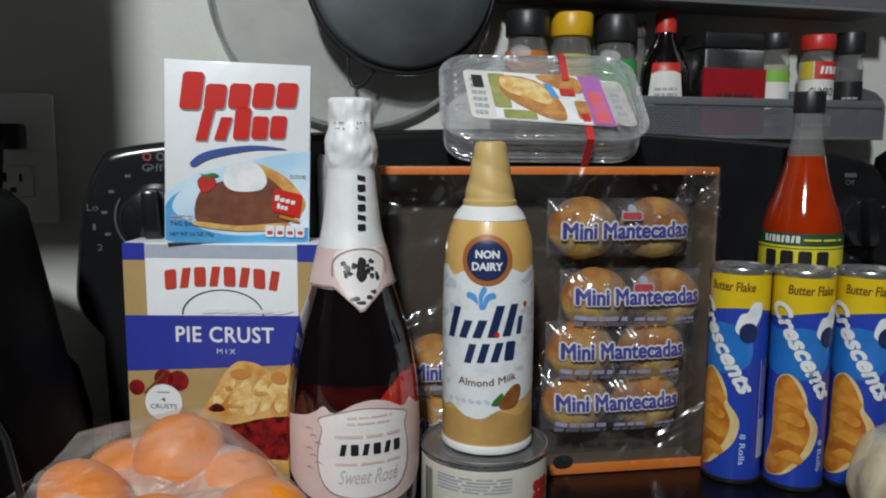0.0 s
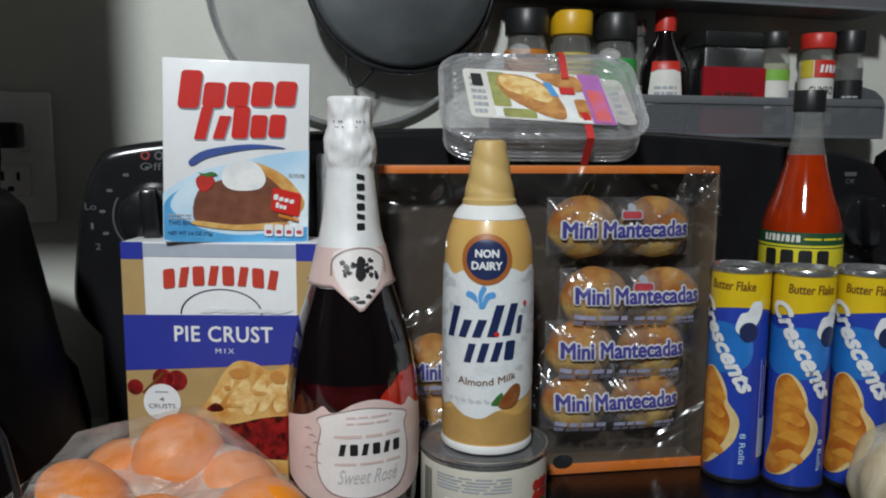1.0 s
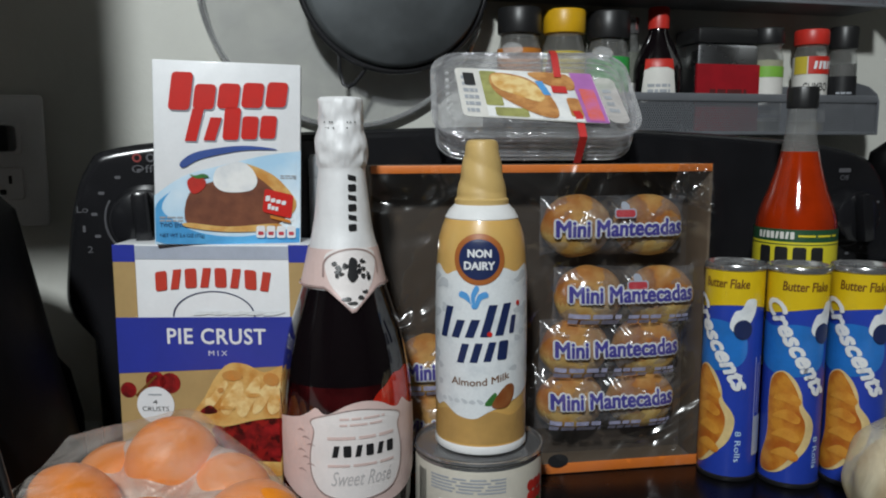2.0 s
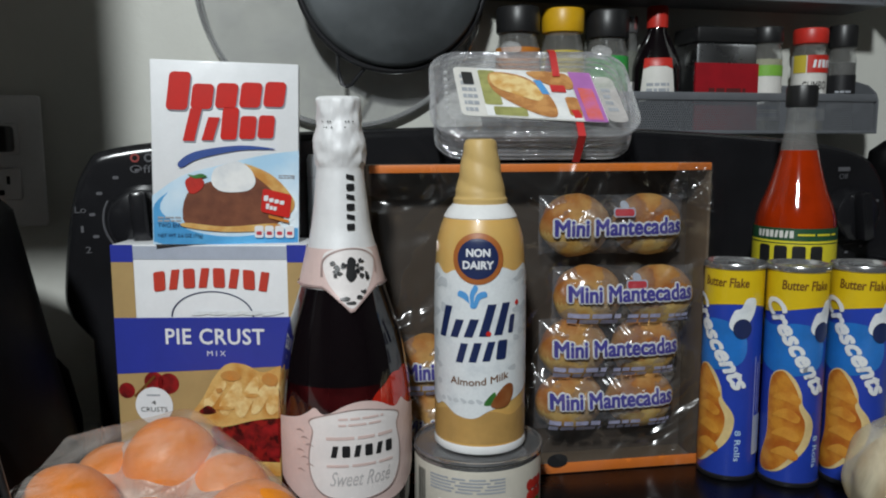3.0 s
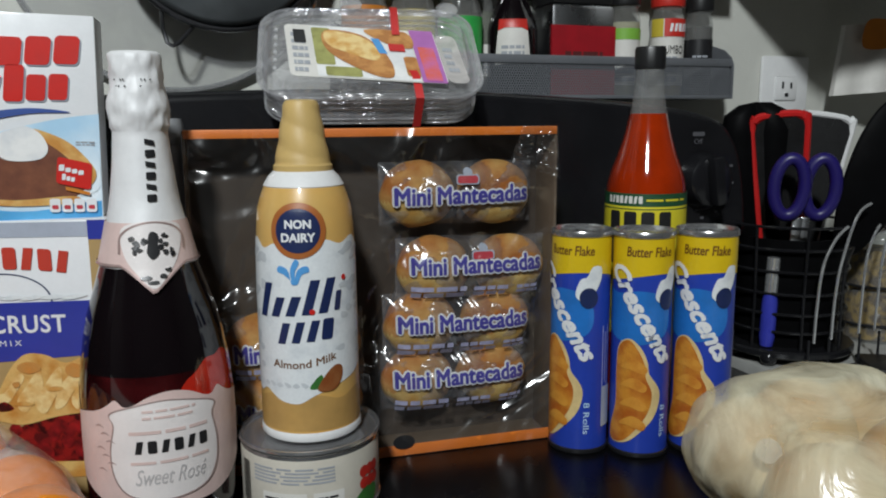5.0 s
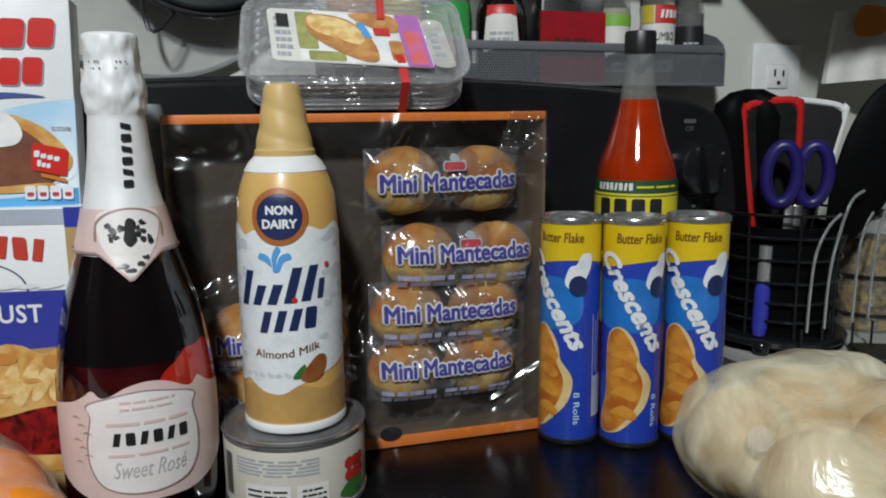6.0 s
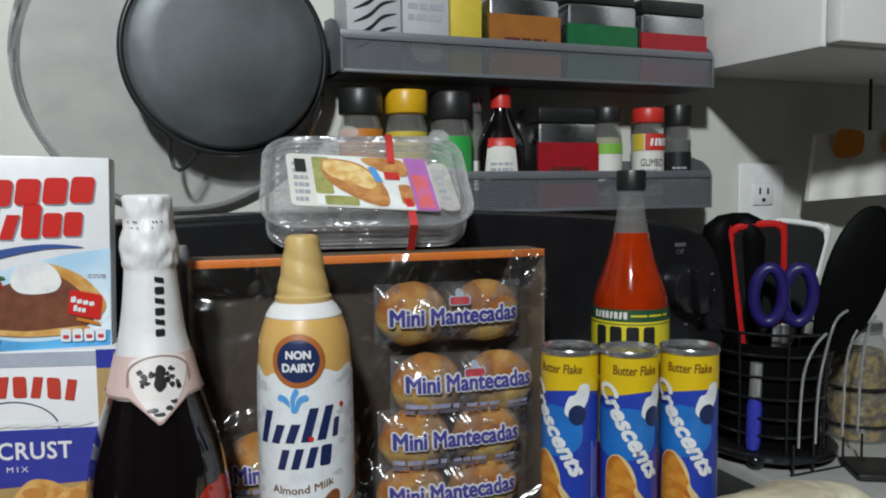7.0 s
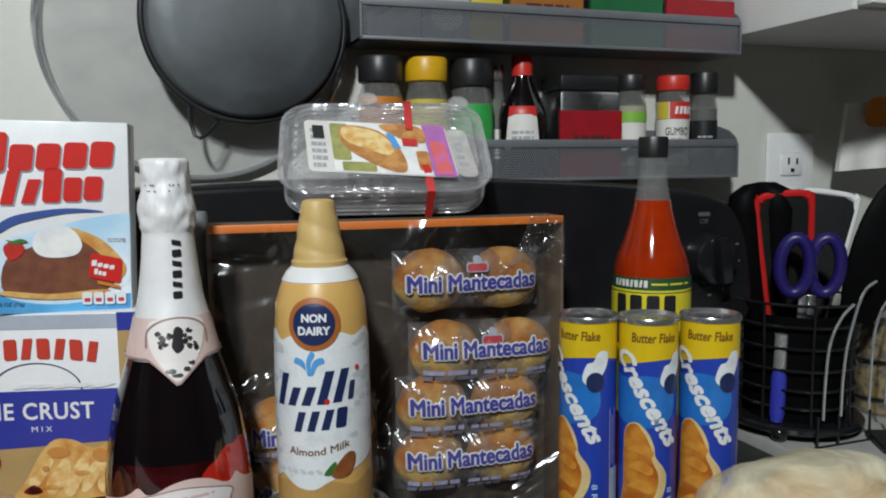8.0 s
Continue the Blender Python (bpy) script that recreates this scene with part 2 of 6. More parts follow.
M_bread = mat("pale_bread_crust", (0.60, 0.34, 0.11), 0.7, vary=0.3, scale=14, second="#ecd8b0", ramp=(0.4, 0.6), bump=0.1, bscale=60)


M_wine_glass = mat("dark_wine_filled_glass", (0.006, 0.004, 0.005), 0.06, vary=0.2, scale=20, coat=0.6, rvary=0.03)
# Maroon and ruby put the light passing through the dark wine into its colour.
M_wine_mid = mat("maroon_lit_wine_paint", (0.05, 0.005, 0.006), 0.06, vary=0.5, scale=26, second="#0a0204", ramp=(0.42, 0.60), coat=0.6, rvary=0.03)
M_wine_lit = mat("ruby_lit_wine_paint", (0.55, 0.025, 0.012), 0.06, vary=0.5, scale=40, second="#6a0a0a", ramp=(0.50, 0.70), coat=0.6, rvary=0.03)
M_jarglass = clear("clear_jar_glass", (0.92, 0.93, 0.93), (0.6, 0.6, 0.58), 0.06, 0.16, 0.1, 30, 0.001, 0.1, 0.03)
M_hot = mat("orange_red_sauce_in_glass", (0.40, 0.030, 0.003), 0.05, vary=0.25, scale=30, coat=1.0, rvary=0.02)


# ---------------------------------------------------------------- builders
def thing(name, label, category, m=None, group="", kind=""):
    ob = new(name)
    ob.empty_display_size = 0.02
    if m is not None:
        ob.matrix_world = m
    return tagged(ob, label, category, group, kind)


def smooth(me, angle=40):
    me.polygons.foreach_set("use_smooth", [True] * len(me.polygons))
    me.set_sharp_from_angle(angle=radians(angle))


def part(name, bm, material, parent=None, label="", m=None, flat=False):
    """Links a bmesh as one mesh object under a thing or a part; its frame is its parent's frame."""
    me = bpy.data.meshes.new(name)
    bm.to_mesh(me)
    bm.free()
    for x in (material if isinstance(material, (list, tuple)) else [material]):
        me.materials.append(x)
    if not flat and len(me.polygons):
        smooth(me)
    ob = new(name, me)
    ob.parent = parent
    if m is not None:
        ob.matrix_basis = m
    if label:
        ob["label"] = label
    return ob


def setting(name, bm, material, label="", m=None):
    return tagged(part(name, bm, material, None, label, m), kind="structure", category=name.split("_")[0])


def box(bm, x0, x1, y0, y1, z0, z1, bevel=0.0, seg=2):
    r = bmesh.ops.create_cube(bm, size=1)
    vs = r["verts"]
    for v in vs:
        v.co = Vector(((x0 + x1) / 2 + v.co.x * (x1 - x0), (y0 + y1) / 2 + v.co.y * (y1 - y0), (z0 + z1) / 2 + v.co.z * (z1 - z0)))
    if bevel:
        es = list({e for v in vs for e in v.link_edges})
        bmesh.ops.bevel(bm, geom=es, offset=bevel, segments=seg, profile=0.5, affect="EDGES")
    return bm


def boxes(*rows):
    bm = bmesh.new()
    for r in rows:
        box(bm, *r)
    return bm


def lathe(profile, seg=64, at=(0, 0, 0), wob=None):
    """Turned body from (radius, z) pairs."""
    bm = bmesh.new()
    rings = []
    for r, z in profile:
        if r < 1e-6:
            rings.append([bm.verts.new((at[0], at[1], at[2] + z))])
        else:
            ring = []
            for i in range(seg):
                a = 2 * math.pi * i / seg
                k = r * (1 + (wob(a, z) if wob else 0))
                ring.append(bm.verts.new((at[0] + k * math.sin(a), at[1] - k * math.cos(a), at[2] + z)))
            rings.append(ring)
    for a, b in zip(rings, rings[1:]):
        if len(a) == 1 and len(b) == 1:
            continue
        for i in range(seg):
            j = (i + 1) % seg
            if len(a) == 1:
                bm.faces.new((a[0], b[j], b[i]))
            elif len(b) == 1:
                bm.faces.new((a[i], a[j], b[0]))
            else:
                bm.faces.new((a[i], a[j], b[j], b[i]))
    bmesh.ops.recalc_face_normals(bm, faces=bm.faces)
    return bm


def tube(bm, pts, r, seg=8, closed=False):
    """A round wire through points."""
    pts = [Vector(p) for p in pts]
    n = len(pts)
    rings = []
    up = Vector((0.13, 0.31, 0.94)).normalized()
    for i, p in enumerate(pts):
        a, b = (pts[i - 1], pts[(i + 1) % n]) if closed else (pts[max(0, i - 1)], pts[min(n - 1, i + 1)])
        d = (b - a).normalized()
        s = d.cross(up)
        if s.length < 1e-3:
            s = d.cross(Vector((1, 0, 0)))
        s.normalize()
        u = s.cross(d)
        rings.append([bm.verts.new(p + (s * math.cos(2 * math.pi * k / seg) + u * math.sin(2 * math.pi * k / seg)) * r) for k in range(seg)])
    pairs = list(zip(rings, rings[1:] + rings[:1])) if closed else list(zip(rings, rings[1:]))
    for a, b in pairs:
        for k in range(seg):
            bm.faces.new((a[k], a[(k + 1) % seg], b[(k + 1) % seg], b[k]))
    if not closed:
        bm.faces.new(rings[0]), bm.faces.new(rings[-1][::-1])
    bmesh.ops.recalc_face_normals(bm, faces=bm.faces)
    return bm


def arc(cx, cz, r, a0, a1, n=24, y=0.0):
    return [(cx + r * math.sin(radians(a0 + (a1 - a0) * i / n)), y, cz + r * math.cos(radians(a0 + (a1 - a0) * i / n))) for i in range(n + 1)]


def spline(pts, n=6, closed=True):
    """A smooth outline through 2D points."""
    out, k = [], len(pts)
    for i in range(k if closed else k - 1):
        p = [Vector(pts[(i + j) % k] if closed else pts[min(max(i + j, 0), k - 1)]) for j in (-1, 0, 1, 2)]
        for s in range(n):
            t = s / n
            q = 0.5 * (2 * p[1] + (p[2] - p[0]) * t + (2 * p[0] - 5 * p[1] + 4 * p[2] - p[3]) * t * t + (3 * p[1] - p[0] - 3 * p[2] + p[3]) * t ** 3)
            out.append((q[0], q[1]))
    return out


def disc(cu, cv, r, n=40, rv=None):
    return [(cu + r * math.cos(2 * math.pi * i / n), cv + (rv or r) * math.sin(2 * math.pi * i / n)) for i in range(n)]


def rrect(u0, u1, v0, v1, r, n=5, shear=0.0):
    out = []
    for cu, cv, a in ((u1 - r, v1 - r, 0), (u0 + r, v1 - r, 90), (u0 + r, v0 + r, 180), (u1 - r, v0 + r, 270)):
        for i in range(n + 1):
            t = radians(a + 90 * i / n)
            out.append((cu + r * math.cos(t), cv + r * math.sin(t)))
    return [(u + shear * (v - v0), v) for u, v in out]


def ring_polys(cu, cv, r0, r1, a0=0, a1=360, n=48):
    out = []
    for i in range(n):
        t, s = (radians(a0 + (a1 - a0) * k / n) for k in (i, i + 1))
        out.append([(cu + q * math.cos(w), cv + q * math.sin(w)) for q, w in ((r0, t), (r1, t), (r1, s), (r0, s))])
    return out


def flat_map(u, v, lift):
    return Vector((u, -lift, v))


def round_map(radius):
    """Wraps (u, v) round a turned body; radius is a number or a function of v."""
    def f(u, v, lift):
        r = radius(v) if callable(radius) else radius
        a = u / (radius(v) if callable(radius) else radius)
        return Vector(((r + lift) * math.sin(a), -(r + lift) * math.cos(a), v))
    return f


def prof(rows):
    """Radius as a smooth function of height."""
    zs, rs = [z for r, z in rows], [r for r, z in rows]
    return lambda v: float(np.interp(v, zs, rs))


def printed(name, shapes, material, parent, mapping=flat_map, lift=0.0004, step=None, vstep=None, label=""):
    """Printed shapes on a surface. shapes: outlines in (u, v), or a flat bmesh of lettering."""
    if isinstance(shapes, bmesh.types.BMesh):
        bm = shapes
    else:
        bm = bmesh.new()
        for outline in shapes:
            vs = [bm.verts.new((u, v, 0)) for u, v in outline]
            f = bm.faces.new(vs)
            f.normal_update()
            if f.normal.z < 0:
                f.normal_flip()
        bmesh.ops.remove_doubles(bm, verts=bm.verts[:], dist=1e-6)
        bmesh.ops.triangulate(bm, faces=[f for f in bm.faces if len(f.verts) > 4])
    for axis, size in ((0, step), (1, vstep)):
        if size and bm.verts:
            lo, hi = min(v.co[axis] for v in bm.verts), max(v.co[axis] for v in bm.verts)
            k = math.floor(lo / size) + 1
            while k * size < hi:
                no = [0, 0, 0]
                no[axis] = 1
                co = [0, 0, 0]
                co[axis] = k * size
                bmesh.ops.bisect_plane(bm, geom=bm.verts[:] + bm.edges[:] + bm.faces[:], plane_co=co, plane_no=no)
                k += 1
    for v in bm.verts:
        v.co = mapping(v.co.x, v.co.y, lift + v.co.z)
    return part(name, bm, material, parent, label)


def lettering(body, u0, u1, v0, v1, shear=0.0, weight=0.0, tilt=0.0, spacing=1.0):
    """Flat lettering in the built-in font, fitted into a rectangle. weight: metres by which the strokes grow."""
    cu = bpy.data.curves.new("lettering", "FONT")
    cu.body, cu.shear, cu.space_character, cu.resolution_u = body, shear, spacing, 3
    ob = new("lettering", cu)
    bpy.context.view_layer.update()
    me = bpy.data.meshes.new_from_object(ob.evaluated_get(bpy.context.evaluated_depsgraph_get()))
    bm = bmesh.new()
    bm.from_mesh(me)
    bpy.data.objects.remove(ob)
    bpy.data.curves.remove(cu)
    bpy.data.meshes.remove(me)
    xs, ys = [v.co.x for v in bm.verts], [v.co.y for v in bm.verts]
    a, b, c, d = min(xs), max(xs), min(ys), max(ys)
    cu_, cv_ = (u0 + u1) / 2, (v0 + v1) / 2
    for v in bm.verts:
        p = Vector((u0 + (v.co.x - a) / (b - a) * (u1 - u0) - cu_, v0 + (v.co.y - c) / (d - c) * (v1 - v0) - cv_))
        t = radians(tilt)
        v.co = (cu_ + p.x * math.cos(t) - p.y * math.sin(t), cv_ + p.x * math.sin(t) + p.y * math.cos(t), 0)
    for f in bm.faces:
        if f.normal.z < 0:
            f.normal_flip()
    if weight:
        base = bm.copy()
        src = bpy.data.meshes.new("stroke")
        base.to_mesh(src)
        base.free()
        for n in range(8):
            k = len(bm.verts)
            bm.from_mesh(src)
            bm.verts.ensure_lookup_table()
            for v in bm.verts[k:]:
                v.co += Vector((weight * math.cos(n * math.pi / 4), weight * math.sin(n * math.pi / 4), -0.00001 * (n + 1)))
        bpy.data.meshes.remove(src)
    return bm


def mark(kinds, u0, u1, v0, h, gap=0.25, shear=0.0, rise=0.0, tall=1.0):
    """A brand's mark as a row of plain shapes: b block, i bar, d oval, t triangle, y hanging triangle, s slanted block, j hanging bar; capitals stand tall times as high."""
    width = {"i": 0.5, "j": 0.5}
    unit = (u1 - u0) / (sum(width.get(k.lower(), 1.0) for k in kinds) + gap * (len(kinds) - 1))
    pieces, u = [], u0
    for k in kinds:
        lo, e = v0 + rise * (u - u0), u + unit * width.get(k.lower(), 1.0)
        hi = lo + h * (tall if k.isupper() else 1.0)
        lo -= h * 0.5 if k == "j" else 0.0
        m, w = (u + e) / 2, e - u
        o = {"b": rrect(u, e, lo, hi, w * 0.2, 3), "i": rrect(u, e, lo, hi, w * 0.25, 3), "j": rrect(u, e, lo, hi, w * 0.25, 3), "d": disc(m, (lo + hi) / 2, w / 2, 24, (hi - lo) / 2),
             "t": [(u, lo), (e, lo), (m + w * 0.18, hi), (m - w * 0.18, hi)], "y": [(m - w * 0.2, lo), (m + w * 0.2, lo), (e, hi), (u, hi)],
             "s": [(u, lo), (e - w * 0.3, lo), (e, hi), (u + w * 0.3, hi)]}[k.lower()]
        pieces.append([[(p + shear * (q - v0), q) for p, q in o]])
        u = e + unit * gap
    return pieces


def print_pieces(name, pieces, *args, **more):
    for p in pieces:
        printed(name, p, *args, **more)


def bars(u0, u1, v0, v1, rows, rng, h=0.55, fill=0.7):
    """Small writing that cannot be read, as plain bars."""
    out = []
    for i in range(rows):
        a = v1 - (v1 - v0) * (i + 1) / rows
        b = a + (v1 - v0) / rows * h
        u = u0
        while u < u1 - 0.002:
            e = min(u1, u + rng.uniform(0.15, 0.4) * (u1 - u0))
            out.append([(u, a), (e, a), (e, b), (u, b)])
            u = e + (u1 - u0) * 0.05
    return out


def lump(balls, centre, detail=5, swell=0.006, wrinkle=0.003, k=18, floor=0.002, seed=0.0, soft=220, relax=30):
    """A loose bag drawn over round things: a skin that hugs them, with folds."""
    bm = bmesh.new()
    bmesh.ops.create_icosphere(bm, subdivisions=detail, radius=1)
    c = Vector(centre)
    for v in bm.verts:
        d = v.co.normalized()
        rs = []
        for (x, y, z, r) in balls:
            q = Vector((x, y, z)) - c
            b = q.dot(d)
            h = (r + swell) ** 2 - (q.length_squared - b * b)
            rs.append(b + math.sqrt(h) if h > 0 else b - 1.2 * math.sqrt(-h))
        top = max(rs)
        rr = top + math.log(sum(math.exp(min(0, (a - top)) * soft) for a in rs)) / soft
        p = c + d * max(rr, 0.015)
        w = noise.noise((p + Vector((seed, 0, 0))) * k) + 0.6 * noise.noise((p + Vector((0, seed, 3))) * k * 2.7) + 0.4 * abs(noise.noise((p + Vector((0, 5, seed))) * k * 5))
        v.co = p + d * w * wrinkle
    for _ in range(relax):
        bmesh.ops.smooth_vert(bm, verts=bm.verts, factor=0.5, use_axis_x=True, use_axis_y=True, use_axis_z=True)
    for v in bm.verts:
        f = noise.noise((v.co + Vector((3, seed, 0))) * k * 3.1)
        g = noise.noise((v.co + Vector((0, 7, seed))) * k * 1.3)
        v.co += (v.co - c).normalized() * (0.35 * wrinkle * f - 0.6 * wrinkle * abs(g))
        v.co.z = max(v.co.z, floor)
    return bm


def taut_bag(balls, centre, gather, wrinkle=0.004, k=22, seed=0.0, floor=0.001, detail=6):
    """A bag pulled taut over round things: their hull with a gathered peak, folds running down from the peak."""
    hull = bmesh.new()
    for x, y, z, r in balls:
        bmesh.ops.create_icosphere(hull, subdivisions=2, radius=r, matrix=Matrix.Translation((x, y, z)))
    hull.verts.new(gather)
    hull.verts.ensure_lookup_table()
    r = bmesh.ops.convex_hull(hull, input=hull.verts[:])
    c = Vector(centre)
    faces = [g for g in r["geom"] if isinstance(g, bmesh.types.BMFace)]
    planes = []
    for f in faces:
        f.normal_update()
        n = f.normal if f.normal.dot(f.calc_center_median() - c) > 0 else -f.normal
        planes.append((n.x, n.y, n.z, n.dot(f.verts[0].co - c)))
    hull.free()
    planes = np.array([p for p in planes if p[3] > 1e-5])
    bm = bmesh.new()
    bmesh.ops.create_icosphere(bm, subdivisions=detail, radius=1)
    dirs = np.array([v.co.normalized()[:] for v in bm.verts])
    reach = np.full(len(dirs), 9.0)
    for nx, ny, nz, off in planes:
        along = dirs @ np.array((nx, ny, nz))
        reach = np.where(along > 1e-4, np.minimum(reach, off / np.maximum(along, 1e-4)), reach)
    for v, d, q in zip(bm.verts, dirs, reach):
        v.co = c + Vector(d) * float(q)
    for _ in range(6):
        bmesh.ops.smooth_vert(bm, verts=bm.verts, factor=0.5, use_axis_x=True, use_axis_y=True, use_axis_z=True)
    top = Vector(gather)
    for v in bm.verts:
        p = v.co - top
        a = math.atan2(p.y, p.x)
        fold = noise.noise(Vector((math.cos(a) * 4.0, math.sin(a) * 4.0, seed))) + 0.5 * noise.noise(Vector((math.cos(a) * 11.0, math.sin(a) * 11.0, seed + p.length * 9)))
        w = noise.noise((v.co + Vector((seed, 0, 0))) * k) + 0.5 * noise.noise((v.co + Vector((0, seed, 3))) * k * 2.6)
        v.co += (v.co - c).normalized() * wrinkle * (0.35 * fold * min(1.0, p.length * 25) + 0.40 * w)
        v.co.z = max(v.co.z, floor)
    return bm


# ---------------------------------------------------------------- the room
WALL_Y, FLOOR_Z, CEIL_Z = 0.27, -0.92, 1.5
setting("floor", boxes((-2.0, 2.0, -2.8, WALL_Y + 0.1, FLOOR_Z - 0.1, FLOOR_Z)), M_floor, "brown vinyl kitchen floor below the stove")
# Out-of-view ceiling, dimmed in colour to lower the ambient light.
setting("ceiling", boxes((-2.0, 2.0, -2.8, WALL_Y + 0.1, CEIL_Z, CEIL_Z + 0.1)), M_ceil, "unseen kitchen ceiling, darkened to cut bounced light")
setting("wall_north", boxes((-1.9, 1.9, WALL_Y, WALL_Y + 0.1, FLOOR_Z, CEIL_Z)), M_wall, "off-white painted wall behind the stove")
# The next three walls are out of view, darkened to keep shadows deep.
setting("wall_south", boxes((-1.9, 1.9, -2.8, -2.7, FLOOR_Z, CEIL_Z)), M_far, "unseen wall across the kitchen, near black to cut bounced light")
setting("wall_west", boxes((-2.0, -1.9, -2.8, WALL_Y + 0.1, FLOOR_Z, CEIL_Z)), M_far, "unseen kitchen side wall, near black to cut bounced light")
setting("wall_east", boxes((1.9, 2.0, -2.8, WALL_Y + 0.1, FLOOR_Z, CEIL_Z)), M_far, "unseen kitchen side wall, near black to cut bounced light")


def wall_cabinet(x0, x1, front, label, z0=0.425):
    t = thing("wall_cabinet", label, "cabinet", pose(0, 0, 0), "wall cabinets beside the stove")
    part("body", boxes((x0, x1, front + 0.02, WALL_Y - 0.002, z0, 1.15, 0.002)), M_cab, t)
    part("door", boxes((x0 + 0.002, x1 - 0.002, front, front + 0.018, z0 + 0.002, 1.146, 0.003)), M_cab, t)
    return t


wall_cabinet(0.508, 1.30, 0.045, "white painted wall cabinet hanging over the counter")
wall_cabinet(-1.10, -0.335, -0.09, "white painted wall cabinet in shadow beside the stove", 0.420)


def base_counter(x0, x1, label):
    t = thing("counter", label, "counter", pose(0, 0, 0))
    part("worktop", boxes((x0, x1, -0.36, WALL_Y - 0.002, -0.03, 0.010, 0.005)), M_counter, t)
    part("cabinet_body", boxes((x0 + 0.004, x1, -0.33, WALL_Y - 0.004, FLOOR_Z, -0.031)), M_cab, t)
    return t


base_counter(0.474, 1.6, "white laminate kitchen counter beside the black stove")
base_counter(-1.6, -0.284, "white laminate counter in shadow beside the stove")

# the stove with its raised back panel
stove = thing("stove", "black electric stove with a glossy cooktop and raised control panel", "stove", pose(0, 0, 0))
part("body", boxes((-0.28, 0.47, -0.38, 0.245, FLOOR_Z, -0.012, 0.004)), M_black, stove)
part("cooktop", boxes((-0.282, 0.472, -0.40, 0.235, -0.0115, 0.0, 0.003)), M_glass_top, stove, "black glass cooktop with a mirror shine")


def guard_bm():
    outline = [(-0.266, 0.002), (-0.268, 0.112), (-0.276, 0.122), (-0.284, 0.135), (-0.286, 0.155), (-0.278, 0.215), (-0.266, 0.248), (-0.245, 0.262),
               (-0.15, 0.272), (0.0, 0.278), (0.1, 0.279), (0.2, 0.277), (0.35, 0.268), (0.435, 0.254), (0.462, 0.236), (0.476, 0.205), (0.484, 0.155), (0.482, 0.135),
               (0.474, 0.122), (0.466, 0.112), (0.464, 0.002)]
    bm = bmesh.new()
    smooth_top = spline(outline[2:19], 5, False) + [outline[18]]
    outline = outline[:2] + smooth_top + outline[19:]
    f = bm.faces.new([bm.verts.new((x, 0.152, z)) for x, z in outline])
    r = bmesh.ops.extrude_face_region(bm, geom=[f])
    for v in [g for g in r["geom"] if isinstance(g, bmesh.types.BMVert)]:
        v.co.y = 0.232
    bmesh.ops.recalc_face_normals(bm, faces=bm.faces)
    rim = [e for e in bm.edges if all(abs(v.co.y - 0.152) < 1e-5 for v in e.verts)]
    bmesh.ops.bevel(bm, geom=rim, offset=0.008, segments=4, profile=0.5, affect="EDGES")
    return bm


part("control_panel", guard_bm(), M_black, stove, "glossy black control panel with rounded shoulders")


def knob(x, z, turn):
    body = part("knob", lathe([(0, 0.0), (0.027, 0.0), (0.0265, 0.006), (0.024, 0.016), (0.021, 0.018), (0, 0.018)], 40), M_black, stove, "black plastic control knob",
                pose(x, 0.151, z, 90, 0, 0))
    part("grip", boxes((-0.0065, 0.0065, -0.023, 0.023, 0.016, 0.030, 0.003)), M_black, body, m=pose(0, 0, 0, 0, 0, turn))
    ring = bmesh.new()
    tube(ring, arc(x, z, 0.030, -130, -60, 20, 0.1515) if x < 0 else arc(x, z, 0.030, 60, 190, 24, 0.1515), 0.0009, 5)
    part("dial_ring", ring, M_mark, stove)
    for k in range(6):
        a = radians(-135 + 26 * k) if x < 0 else radians(45 + 26 * k)
        cx, cz = x + 0.038 * math.sin(a), z + 0.038 * math.cos(a)
        if k != 0:
            printed("dial_mark", [rrect(cx - 0.0022, cx + 0.0022, cz - 0.0012, cz + 0.0012, 0.0008, 2)], M_mark, stove, lift=-0.1515)


knob(-0.224, 0.207, 4)
knob(0.424, 0.194, 8)
printed("dial_lettering", lettering("Off", -0.233, -0.217, 0.243, 0.249), M_mark, stove, lift=-0.1515)
printed("dial_lettering", lettering("Lo", -0.274, -0.266, 0.213, 0.218), M_mark, stove, lift=-0.1515)
printed("dial_lettering", lettering("1", -0.2705, -0.2685, 0.198, 0.203), M_mark, stove, lift=-0.1515)
printed("dial_lettering", lettering("2", -0.268, -0.264, 0.182, 0.187), M_mark, stove, lift=-0.1515)
printed("burner_mark", ring_polys(-0.229, 0.2545, 0.002, 0.0035, n=12), M_redmark, stove, lift=-0.1515)
printed("burner_mark", ring_polys(-0.219, 0.2545, 0.002, 0.0035, n=12), M_mark, stove, lift=-0.1515)
printed("dial_lettering", lettering("Off", 0.414, 0.424, 0.2285, 0.2335), M_mark, stove, lift=-0.1515)
printed("burner_mark", [rrect(0.412, 0.426, 0.236, 0.240, 0.001, 2)], M_mark, stove, lift=-0.1515)


